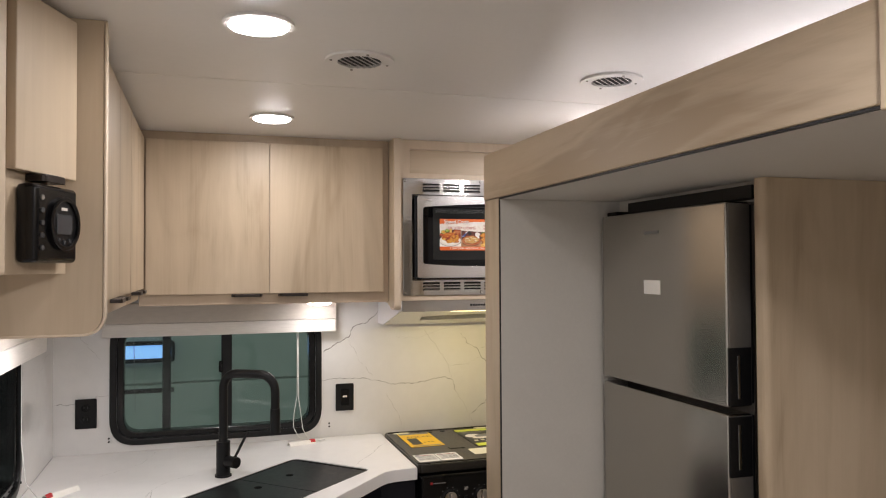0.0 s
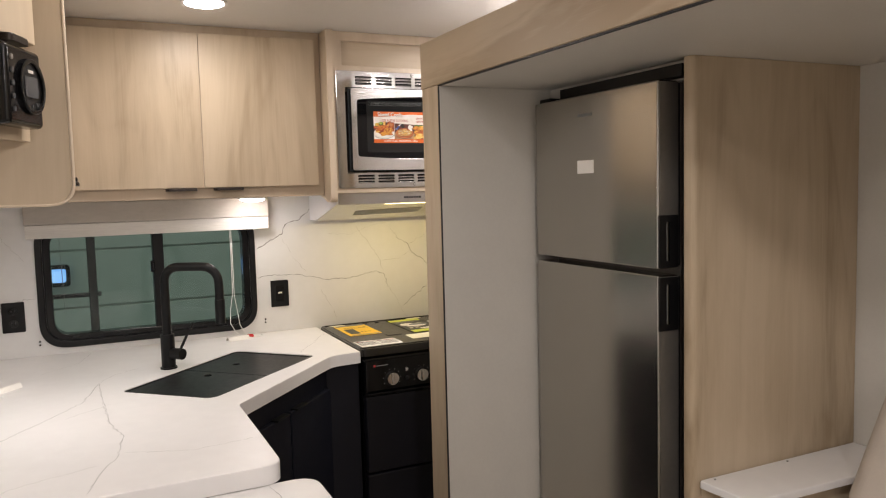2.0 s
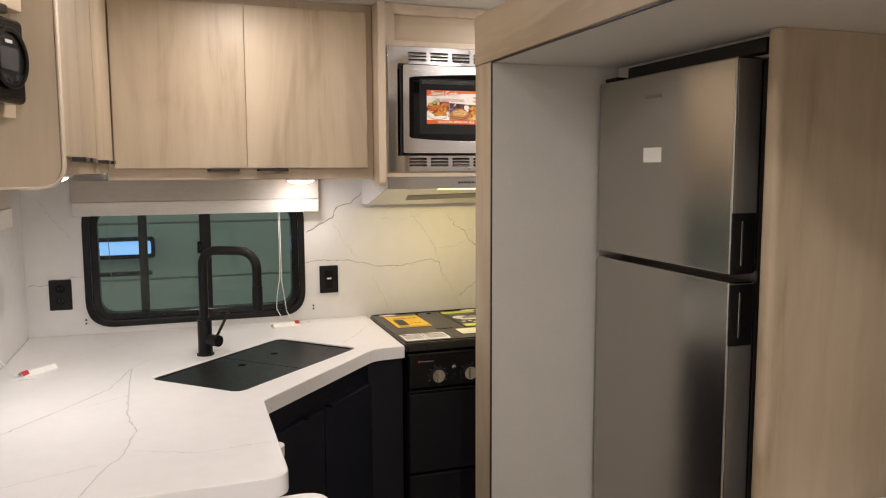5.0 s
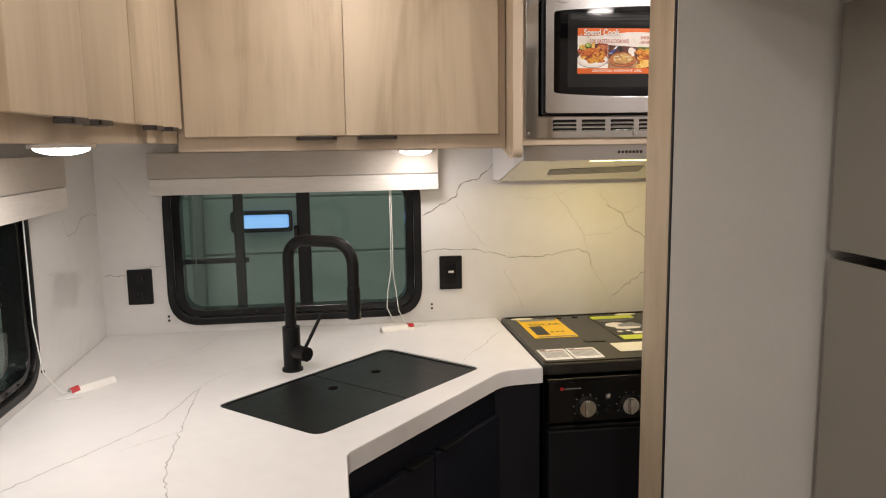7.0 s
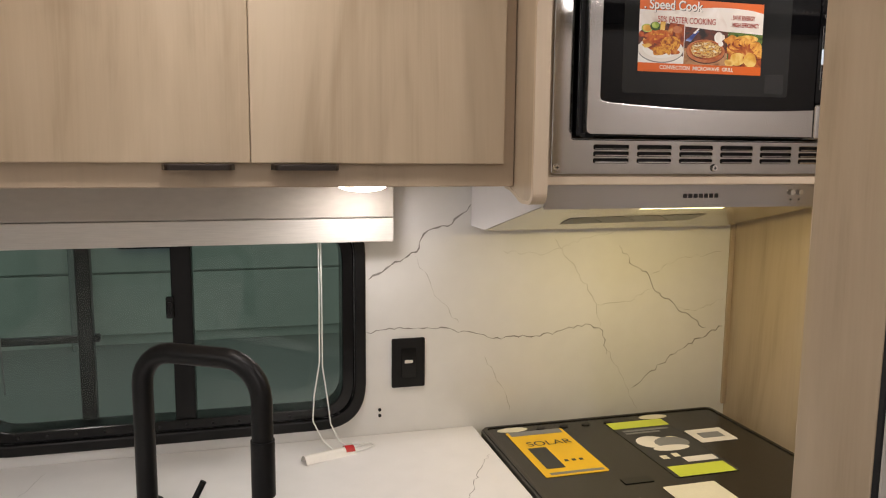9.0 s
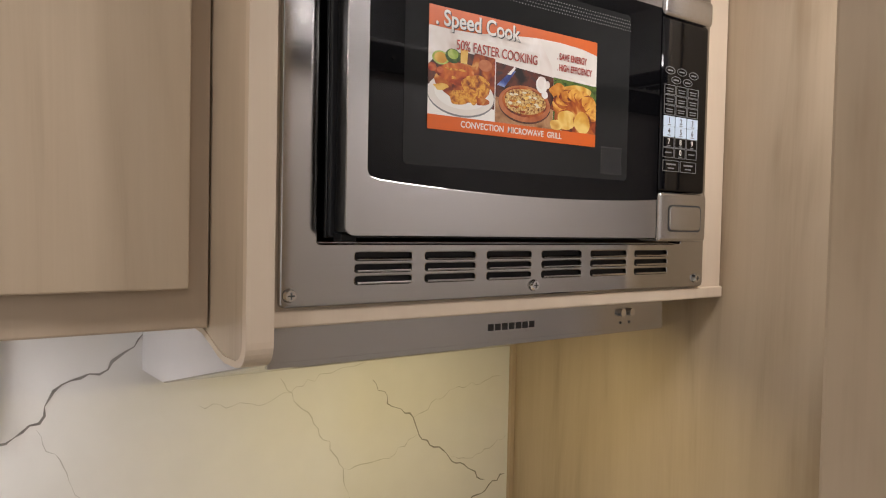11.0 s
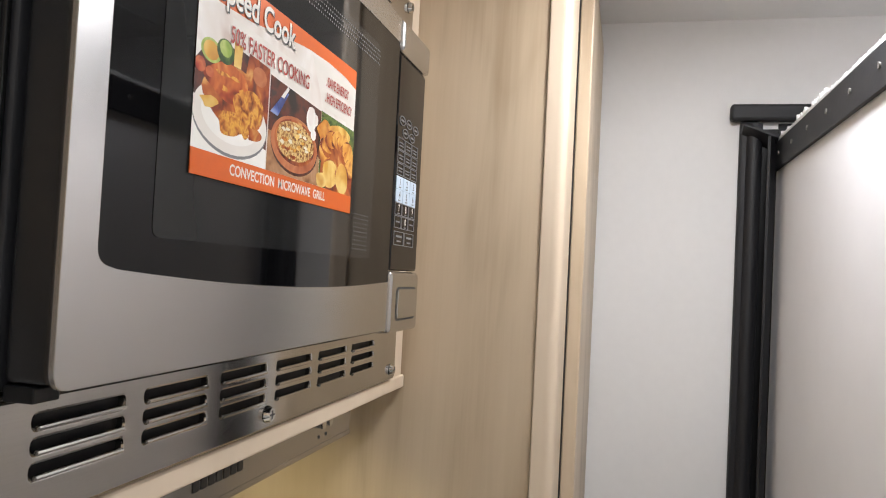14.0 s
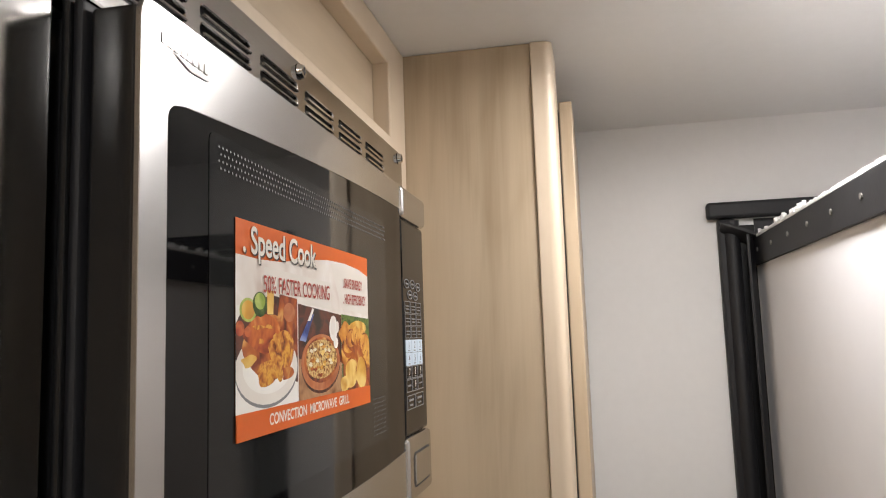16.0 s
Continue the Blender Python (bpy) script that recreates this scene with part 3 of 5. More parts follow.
# the fourth is an unseen light, added above the slide roof
for at in ((0.73, -1.62, CEIL), (0.83, -0.71, CEIL), (1.845, -0.825, CEIL), (1.99, -1.80, CEIL)):
    puck(at, 0.068, PUCK_POWER * (1.85 if at[1] > -1.0 and at[0] > 1.5 else 1.0))
# two unseen, stronger lights added behind the viewpoint to brighten the fridge side
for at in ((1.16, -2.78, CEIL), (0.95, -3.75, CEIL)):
    puck(at, 0.068, REAR_FILL_POWER)


def ceiling_vent(x, y, turn):
    ob = thing("ceiling_vent", "round white air vent with slanted louvres in the ceiling", "air vent", (x, y, CEIL), "ceiling vents")
    part("flange", plate(disc(x, y, 0.078, seg=36), CEIL - 0.006, CEIL - 0.0005, (disc(x, y, 0.05, seg=36),)), "ceiling", ob)
    # no hole here: a black disc gives the shade of the duct
    part("throat", plate(disc(x, y, 0.052), CEIL - 0.0015, CEIL - 0.0005), "plastic", ob, "black disc painted in for the shaded duct")
    for k in range(-3, 4):
        h = math.sqrt(0.05 ** 2 - (k * 0.0135) ** 2) - 0.002
        b2 = moved(box(-h, h, -0.0045, 0.0045, -0.0008, 0.0008), pose(0, 0, 0, 38))
        part("louvre", moved(moved(b2, pose(0, k * 0.0135, 0)), Matrix.Translation((x, y, CEIL - 0.007)) @ pose(0, 0, 0, 0, 0, turn)), "white_plastic", ob)
    for k in range(4):
        a = radians(45 + 90 * k + turn)
        part("screw", rod((x + 0.066 * math.cos(a), y + 0.066 * math.sin(a), CEIL - 0.008), (x + 0.066 * math.cos(a), y + 0.066 * math.sin(a), CEIL - 0.005), 0.003, 8), "steel_side", ob)


ceiling_vent(0.965, -1.42, 50)
ceiling_vent(1.61, -1.42, 40)

# ---- the hall outside the windows ----
solo("ground", box(-40, 40, -40, 40, -0.95, -0.9), "hall_floor", "grey concrete floor of the hall outside", "ground", "structure")
hall = thing("hall_wall", "distant grey-green metal hall wall with panel seams", "wall", (0, 8.2, -0.9), kind="structure")
for k in range(7):
    part("panel", box(-9, 9, 8.2, 8.3, -0.9 + k * 0.78 + 0.13, -0.9 + k * 0.78 + 0.89, 0.01, 1), "hall", hall)
part("backing", box(-9, 9, 8.26, 8.34, -0.9, 3.5), "hall", hall)
for x in (-4.2, -1.12, 2.9, 6.0):
    part("column", box(x, x + 0.16, 8.0, 8.2, -0.9, 3.5, 0.01, 1), "hall_post", hall)
sky_win = thing("hall_window", "far hall window with a black frame and blue daylight", "window", (-0.2, 8.1, 0.3), kind="structure")
part("window_frame", standing(rect(-0.595, 0.235, 0.315, 0.61, 0.06), 8.06, 8.14, (rect(-0.545, 0.185, 0.37, 0.555, 0.04),)), "plastic", sky_win)
part("pane", standing(rect(-0.56, 0.20, 0.35, 0.575, 0.03), 8.09, 8.12), "skylight", sky_win, "pane bright with blue daylight")
ladder = thing("ladder", "black metal ladder fixed outside behind the kitchen window", "ladder", (0.45, 0.30, -0.9))
for x in (0.47, 0.03):
    part("rail", box(x - 0.007, x + 0.026, 0.285, 0.315, -0.9, 2.1, 0.004), "black", ladder)
for k in range(9):
    part("rung", box(0.0, 0.51, 0.288, 0.308, 1.09 - 0.3 * (k - 2), 1.108 - 0.3 * (k - 2), 0.004), "black", ladder)

# ---- windows ----


def kitchen_window(name, spec, stand, turn_label, panes, mull):
    """A black-framed RV window with rounded corners, two panes and a mullion, set into a wall."""
    a0, a1, z0, z1 = spec
    ob = thing(name, turn_label, "window", (0, 0, 0), kind="structure")
    part("window_frame", stand(rect(a0, a1, z0, z1, 0.10, 8), 0.012, -0.052, (rect(a0 + 0.024, a1 - 0.024, z0 + 0.024, z1 - 0.024, 0.08, 8),), 0.004), "plastic", ob)
    part("inner_frame", stand(rect(a0 + 0.0245, a1 - 0.0245, z0 + 0.0245, z1 - 0.0245, 0.08, 8), 0.004, -0.05, (rect(a0 + 0.05, a1 - 0.05, z0 + 0.048, z1 - 0.048, 0.06, 8),), 0.003), "gloss", ob)
    part("mullion", stand(rect(mull - 0.02, mull + 0.02, z0 + 0.049, z1 - 0.049), 0.006, -0.05, (), 0.003), "plastic", ob)
    latch = part("latch", stand(rect(mull - 0.030, mull - 0.014, z0 + 0.262, z0 + 0.306, 0.003), 0.014, 0.0061, (), 0.002), "gloss", ob, "small black window latch")
    part("latch_tab", stand(rect(mull - 0.026, mull - 0.019, z0 + 0.272, z0 + 0.296, 0.002), 0.020, 0.0141, (), 0.001), "plastic", latch)
    for b0, b1 in panes:
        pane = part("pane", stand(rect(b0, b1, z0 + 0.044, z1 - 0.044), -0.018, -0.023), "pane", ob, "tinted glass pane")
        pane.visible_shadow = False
    for k in range(14):
        u = a0 + 0.06 + (a1 - a0 - 0.12) * k / 13
        part("screw", stand(disc(u, z0 + 0.036, 0.0028, seg=8), 0.0065, 0.004), "rubber", ob)
    return ob


kitchen_window("window_1", WIN, lambda o, a, b, h=(), v=0.0: standing(o, -a, -b, h, v), "black-framed kitchen window with rounded corners and tinted panes", ((WIN[0] + 0.045, 0.70), (0.73, WIN[1] - 0.045)), 0.715)
kitchen_window("window_2", SIDEWIN, lambda o, a, b, h=(), v=0.0: sidelong(o, LEFT + b, LEFT + a, h, v), "black-framed side window with rounded corners over the counter", ((SIDEWIN[0] + 0.045, -1.0), (-0.97, SIDEWIN[1] - 0.045)), -0.985)


def valance(at, boards, label):
    ob = thing("window_valance", label, "valance", at, "valances")
    (a, b, c, d) = boards
    part("board", box(*a, 0.002), "fabric", ob, "taupe upper board")
    part("strip", box(*b, 0.002), "linen", ob, "pale wood-grain lower strip")
    part("shade_roll", box(*c, 0.004), "linen", ob)
    part("end_cap", box(*d, 0.001), "fabric", ob)
    return ob


valance((0.70, 0, 1.36), ((0.265, 1.140, -0.048, -0.036, 1.404, 1.480), (0.268, 1.140, -0.047, -0.034, 1.353, 1.402), (0.28, 1.13, -0.033, -0.008, 1.37, 1.42), (1.130, 1.140, -0.035, -0.001, 1.357, 1.480)), "taupe and white wooden blind valance over the kitchen window")
valance((LEFT, -1.0, 1.34), ((LEFT + 0.036, LEFT + 0.048, -1.47, -0.385, 1.404, 1.480), (LEFT + 0.034, LEFT + 0.047, -1.47, -0.385, 1.345, 1.402), (LEFT + 0.008, LEFT + 0.033, -1.46, -0.395, 1.37, 1.42), (LEFT + 0.001, LEFT + 0.035, -0.395, -0.385, 1.35, 1.480)), "taupe and white wooden blind valance over the side window")

# ---- slide-out with fridge ----
FX = 1.490
slide = thing("slide_out", "slide-out room box with oak fascia and grey walls", "slide-out", (FX, -2.2, 0), kind="structure")
part("fascia", box(FX, FX + 0.02, -3.66, -0.818, 1.823, 1.969, 0.003), "oak_y", slide, "pale oak fascia board")
part("fascia_edge", box(FX + 0.003, FX + 0.0095, -3.66, -0.821, 1.818, 1.8225), "plastic", slide, "dark lower edge of the fascia")
part("end_trim", box(FX + 0.001, FX + 0.02, -0.943, -0.824, 0.0, 1.822, 0.003), "oak", slide, "upright pale oak trim board")
part("seal_line", box(FX + 0.002, FX + 0.0085, -0.9495, -0.9432, 0.0, 1.816), "rubber", slide, "thin black seal")
part("end_wall", box(FX + 0.0205, 2.55, -0.943, -0.9285, 0.02, 1.86), "slide", slide, "end wall core")
part("lining_core", box(FX + 0.0205, 2.504, -0.9498, -0.9434, 0.02, 1.8165), "slide", slide)
part("lining", box(FX + 0.005, 2.504, -0.953, -0.9500, 0.02, 1.8165), "slide", slide, "grey vinyl end wall lining")
part("outer_skin", box(FX + 0.021, 2.432, -0.928, -0.923, 0.02, 1.868), "slide_out", slide, "glossy white outer skin")
part("slide_roof", box(FX + 0.0205, 2.55, -3.66, -0.9435, 1.8235, 1.866), "slide_out", slide)
part("slide_ceiling", box(FX + 0.010, 2.55, -3.66, -0.9535, 1.8175, 1.8225), "slide", slide, "pale grey vinyl ceiling of the slide-out")
part("slide_back", box(2.505, 2.55, -3.66, -0.9535, 0.02, 1.817), "slide", slide, "grey vinyl back wall")
part("slide_floor", box(FX + 0.021, 2.504, -3.66, -0.9535, 0.001, 0.05), "oak_y", slide)
part("far_end_wall", box(FX + 0.021, 2.504, -3.70, -3.661, 0.02, 1.866), "slide", slide)
part("joint_cover", box(FX - 0.012, FX - 0.0005, -2.43, -2.325, 1.812, 1.972, 0.003), "oak", slide, "small oak joint cover")
part("flange", box(FX + 0.022, 2.432, -0.9225, -0.917, 1.822, 1.867, 0.001), "rubber", slide, "black rubber flange")
for k in range(9):
    x = 1.60 + k * 0.098
    part("screw", rod((x, -0.9169, 1.846), (x, -0.9152, 1.846), 0.0034, 10), "steel_side", slide)
bm = bmesh.new()
x = FX + 0.022
while x < 2.43:
    w, h = random.uniform(0.0015, 0.006), random.uniform(0.003, 0.0055) * (2.2 if x > 2.1 and random.random() < 0.12 else 1)
    box(x, x + w, -0.9220, -0.9175, 1.8675, 1.8675 + h, bm=bm)
    x += w * 0.9
part("torn_edge", bm, "fuzz", slide, "ragged white torn foam edge")

seal = thing("slide_seal", "black rubber seal around the slide-out opening on the white wall", "seal", (RIGHT, -0.9, 0), kind="structure")
part("upright", box(RIGHT - 0.018, RIGHT - 0.001, -0.893, -0.864, 0.0, 1.904, 0.004), "rubber", seal)
part("lip", box(RIGHT - 0.010, RIGHT + 0.03, -0.9245, -0.8935, 0.0, 1.893, 0.002), "plastic", seal)
part("bulb", rod((RIGHT - 0.014, -0.886, 0.0), (RIGHT - 0.014, -0.886, 1.90), 0.013, 14), "rubber", seal, smooth=True)
part("head", box(RIGHT - 0.022, RIGHT - 0.001, -3.70, -0.848, 1.905, 1.933, 0.005), "rubber", seal)
part("wiper", moved(box(-0.002, 0.002, -0.022, 0.022, 0.0, 1.85), Matrix.Translation((RIGHT - 0.050, -0.908, 0.02)) @ pose(0, 0, 0, 0, 0, 70)), "rubber", seal)
# added to keep the bright hall from showing above the slide roof
part("top_flap", box(RIGHT + 0.002, RIGHT + 0.006, -3.70, -0.9247, 1.8675, 1.9045), "rubber", seal, "black rubber cover added over the gap above the slide roof")
part("corner_fold", moved(box(-0.02, 0.02, -0.035, 0.035, -0.003, 0.003, 0.002), Matrix.Translation((RIGHT - 0.03, -0.897, 1.875)) @ pose(0, 0, 0, 25, 20, 0)), "rubber", seal)


def fridge():
    y0, y1, fx = -1.566, -0.976, 1.830
    ob = thing("refrigerator", "two-door brushed stainless steel refrigerator with black side handles", "refrigerator", (fx, (y0 + y1) / 2, 0.05))
    part("body", box(fx + 0.082, 2.46, y0 + 0.004, y1 - 0.004, 0.06, 1.762, 0.004), "steel_side", ob, "dark grey cabinet")
    for name, z0, z1, h0, h1 in (("freezer_door", 1.268, 1.765, 1.272, 1.412), ("fridge_door", 0.14, 1.251, 1.102, 1.246)):
        door = part(name, box(fx, fx + 0.070, y0, y1, z0, z1, 0.005, 3), "steel_dark", ob, "brushed stainless steel door", True)
        part("gasket", box(fx + 0.0705, fx + 0.0815, y0 + 0.006, y1 - 0.006, z0 + 0.006, z1 - 0.006), "rubber", door)
        part("edge_panel", box(fx + 0.006, fx + 0.068, y0 - 0.003, y0 - 0.0005, z0 + 0.004, z1 - 0.004), "steel_side", door, "dull steel door edge")
        part("handle", box(fx - 0.0015, fx + 0.064, y0 - 0.008, y0 - 0.0035, h0, h1, 0.0015), "plastic", door, "black recessed handle")
        part("handle_strip", box(fx + 0.022, fx + 0.031, y0 - 0.0105, y0 - 0.0082, h0 + 0.018, h1 - 0.018, 0.0008), "steel_trim", door, "thin bright strip")
    part("hinge_cover", box(fx + 0.012, fx + 0.07, y1 - 0.07, y1 - 0.01, 1.7655, 1.778, 0.003), "plastic", ob)
    part("grille", box(fx + 0.02, fx + 0.06, y0, y1, 0.06, 0.13, 0.003), "plastic", ob)
    return ob


fridge()
sur = thing("fridge_surround", "black trim frame around the refrigerator", "trim", (1.9, -1.28, 0.05), kind="structure")
part("top_strip", box(1.872, 1.905, -1.608, -1.06, 1.770, 1.803, 0.002), "plastic", sur)
part("side_strip", box(1.885, 1.905, -1.609, -1.606, 0.05, 1.80, 0.001), "plastic", sur)
part("side_fill", box(1.912, 1.93, -1.6055, -1.57, 0.05, 1.765), "plastic", sur)
part("top_board", box(1.906, 1.93, -1.608, -0.955, 1.766, 1.8165), "slide", sur)
sticker = solo("sticker", box(1.8285, 1.8298, -1.292, -1.212, 1.531, 1.570), "paper", "white paper sticker on the freezer door", "sticker")
solo("sticker", box(1.8288, 1.8298, -1.285, -1.215, 1.700, 1.709), "print_grey", "small grey badge on the freezer door", "badge")

pantry = thing("tall_panel", "tall pale oak end panel beside the refrigerator", "panel", (2.18, -1.63, 0.05), kind="structure")
part("panel", moved(plate(rounded([(1.873, -1.610), (1.873, -1.649), (2.504, -1.649), (2.504, -1.610)], [0.012, 0.022, 0, 0]), 0.05, 1.8165), Matrix()), "oak", pantry, smooth=True)

cab = thing("side_cabinet", "low oak side cabinet with a white top beside the seat", "cabinet", (2.2, -1.73, 0.05))
part("top", plate(rounded([(1.890, -1.651), (1.905, -1.815), (2.50, -1.835), (2.50, -1.651)], [0.012, 0.05, 0, 0]), 0.692, 0.712, (), 0.006), "stone", cab, "white rounded top", True)
part("body", plate(rounded([(1.900, -1.652), (1.957, -1.800), (2.495, -1.800), (2.495, -1.652)], [0, 0.012, 0, 0]), 0.05, 0.691), "oak", cab, smooth=True)
for x, y in ((1.93, -1.67), (2.2, -1.67)):
    part("screw", rod((x, y, 0.711), (x, y, 0.714), 0.003, 8), "print_grey", cab)
outlet_face = Matrix.Translation((1.9355, -1.744, 0.62)) @ pose(0, 0, 0, 0, 0, 21)
side_outlet = thing("wall_outlet", "black electrical outlet on the side cabinet", "outlet", (1.9355, -1.744, 0.565))
part("plate", moved(box(-0.0062, -0.0006, -0.036, 0.036, -0.056, 0.056, 0.002), outlet_face), "plastic", side_outlet)
for dz in (-0.022, 0.022):
    part("socket", moved(box(-0.0076, -0.0063, -0.014, 0.014, dz - 0.014, dz + 0.014, 0.0005), outlet_face), "gloss", side_outlet)

seat = thing("armchair", "greige leatherette seat with padded arm and reclined back", "armchair", (2.2, -2.2, 0.05))
part("seat_base", box(1.80, 2.45, -2.55, -1.84, 0.05, 0.36, 0.03, 4), "cushion", seat, smooth=True)
part("seat_cushion", box(1.74, 2.26, -2.52, -2.01, 0.362, 0.50, 0.05, 5), "cushion", seat, smooth=True)
part("armrest", box(1.83, 2.40, -2.005, -1.845, 0.362, 0.635, 0.045, 5), "cushion", seat, "padded armrest", True)
part("backrest", moved(box(-0.08, 0.08, -2.50, -1.85, -0.02, 0.40, 0.06, 5), Matrix.Translation((2.225, 0, 0.630)) @ pose(0, 0, 0, 0, 30, 0)), "cushion", seat, "reclined padded backrest", True)

# ---- counter ----
SINK = [(0.532, -0.708), (0.945, -0.300), (1.176, -0.537), (0.765, -0.930)]
outline = rounded([(LEFT + 0.001, -0.001), (LEFT + 0.001, -1.552), (0.823, -1.542), (0.822, -1.030), (1.225, -0.578), (1.334, -0.570), (1.334, -0.001)], [0, 0, 0.05, 0.045, 0.09, 0.004, 0], 8)
counter = solo("countertop", plate(outline, 0.878, 0.920, (rounded(SINK, 0.03),), 0.005), "stone", "white marble-look countertop with an angled sink corner", "countertop", smooth=True)
for anchors, w, dark in (
        ((((0.476, -0.566), (0.524, -0.475), (0.60, -0.42)), 0.003, 0)), (((0.44, -1.52), (0.47, -1.40), (0.50, -1.331), (0.522, -1.17), (0.492, -1.038), (0.483, -0.80), (0.476, -0.566)), 0.0032, 1),
        (((0.12, -1.25), (0.239, -1.084), (0.333, -0.946), (0.432, -0.786), (0.473, -0.587)), 0.0035, 1),
        (((1.14, -0.469), (1.18, -0.397), (1.232, -0.324), (1.27, -0.24), (1.319, -0.166)), 0.003, 1), (((0.38, -0.95), (0.50, -0.85)), 0.003, 0),
        (((0.30, -0.35), (0.42, -0.22), (0.46, -0.05)), 0.0025, 0), (((0.52, -1.30), (0.66, -1.36), (0.80, -1.34)), 0.003, 0), (((0.46, -1.36), (0.30, -1.42), (0.20, -1.54)), 0.003, 0)):
    vein(top, anchors, w * 0.62, 0.0006, "vein" if dark else "vein_faint", counter, 0.006)
leaf = solo("counter_extension", plate(rounded([(LEFT + 0.002, -1.536), (LEFT + 0.002, -2.25), (0.888, -2.25), (0.893, -1.528)], [0, 0.06, 0.06, 0.055], 8), 0.842, 0.876, (), 0.005), "stone", "white marble-look drop leaf counter extension", "countertop", smooth=True)
low = lambda u, v, lift: (u, v, 0.876 + lift)
for anchors, w, dark in ((((0.79, -1.545), (0.805, -1.66), (0.80, -1.80), (0.78, -1.95)), 0.0035, 1), (((0.89, -1.74), (0.86, -1.82), (0.848, -1.90)), 0.003, 0), (((0.25, -1.60), (0.35, -1.80), (0.5, -1.95)), 0.004, 0)):
    vein(low, anchors, w * 0.62, 0.0006, "vein" if dark else "vein_faint", leaf, 0.006)
solo("leaf_bracket", moved(plate(disc(0.0, 0.0, 0.028, seg=20), -0.012, 0.012), Matrix.Translation((0.815, -1.27, 0.872)) @ pose(0, 0, 0, 0, 0, 0)), "white_plastic", "white rounded support tab under the counter edge", "bracket")


def base_run(name, label, corners, parts_at):
    """A navy base cabinet: plan outline, with doors let into one face."""
    ob = thing(name, label, "cabinet", (*corners[0], 0), "navy base cabinets")
    part("carcass", plate(corners, 0.06, 0.876), "navy", ob)
    for (a, b), z0, z1, pulls in parts_at:
        a, b = Vector((*a, 0)), Vector((*b, 0))
        d = (b - a).normalized()
        m = Matrix.Translation(a) @ Matrix(((d.x, d.y, 0, 0), (d.y, -d.x, 0, 0), (0, 0, 1, 0), (0, 0, 0, 1)))
        door = part("door", moved(box(0.003, (b - a).length - 0.003, 0.002, 0.02, z0, z1, 0.003), m), "navy", ob)
        for u in pulls:
            part("handle", moved(box(u - 0.04, u + 0.04, 0.006, 0.032, z1 + 0.001, z1 + 0.007, 0.002), m), "black", door, "black edge pull")
    return ob


base_run("sink_base_cabinet", "dark navy angled sink base cabinet with black edge pulls", [(0.79, -1.02), (1.21, -0.548), (1.332, -0.545), (1.332, -0.03), (0.79, -0.03)],
         ((((0.803, -1.005), (1.005, -0.778)), 0.10, 0.80, (0.24,)), (((1.007, -0.776), (1.205, -0.554)), 0.10, 0.80, (0.06,))))
base_run("side_base_cabinet", "dark navy base cabinet run under the side counter", [(0.789, -1.51), (0.789, -0.03), (LEFT + 0.005, -0.03), (LEFT + 0.005, -1.51)], ())

sink = thing("sink", "black composite kitchen sink with two flush cover boards", "sink", (0.855, -0.62, 0.7))
grow = lambda k: [tuple(Vector((0.8545, -0.619)) + (Vector(p) - Vector((0.8545, -0.619))) * k) for p in SINK]
part("basin", plate(rounded(grow(0.998), 0.029), 0.70, 0.9165, (rounded(grow(0.965), 0.025),)), "sink", sink)
part("basin_floor", plate(rounded(grow(0.965), 0.025), 0.69, 0.70), "sink", sink)
A, B, C, D = [Vector(p) for p in grow(0.962)]
h1, h2 = A.lerp(B, 0.4988), D.lerp(C, 0.4988)
k1, k2 = A.lerp(B, 0.5012), D.lerp(C, 0.5012)
for quad, hole in (((A, h1, h2, D), (0.795, -0.622)), ((k1, B, C, k2), (0.905, -0.508))):
    part("cover_board", plate([tuple(q) for q in quad], 0.900, 0.9145, (disc(*hole, 0.013, seg=18),), 0.002), "sink", sink, "flush black cover board with a finger hole")

faucet = thing("faucet", "matt black gooseneck kitchen faucet with side lever", "faucet", (0.692, -0.472, 0.92))
fx, fy = 0.692, -0.472
part("base_ring", rod((fx, fy, 0.9205), (fx, fy, 0.926), 0.027, 24), "black", faucet)
part("body", rod((fx, fy, 0.926), (fx, fy, 1.036), 0.0225, 24), "black", faucet, smooth=True)
d = Vector((0.86, -0.51))
path = [(fx, fy, 1.036), (fx, fy, 1.14)]
for k in range(7):
    a = math.pi / 2 * k / 6
    u = 0.048 * (1 - math.cos(a))
    path.append((fx + d.x * u, fy + d.y * u, 1.213 + 0.048 * math.sin(a)))
for k in range(7):
    a = math.pi / 2 * k / 6
    u = 0.132 + 0.055 * math.sin(a)
    path.append((fx + d.x * u, fy + d.y * u, 1.201 + 0.055 * math.cos(a) + 0.005))
end = Vector((fx + d.x * 0.187, fy + d.y * 0.187))
path.append((end.x, end.y, 1.15))
part("neck", tube(path, 0.0145, 16), "black", faucet, smooth=True)
part("spray_head", rod((end.x, end.y, 1.151), (end.x, end.y, 1.072), 0.0165, 18), "black", faucet, smooth=True)
v = Vector((0.66, -0.75))
part("valve", rod((fx + v.x * 0.02, fy + v.y * 0.02, 0.972), (fx + v.x * 0.062, fy + v.y * 0.062, 0.972), 0.0185, 20), "black", faucet, smooth=True)
part("lever", rod((fx + v.x * 0.052, fy + v.y * 0.052, 0.985), (fx + v.x * 0.05 + 0.046, fy + v.y * 0.05 + 0.012, 1.070), 0.0045, 12), "black", faucet, smooth=True)

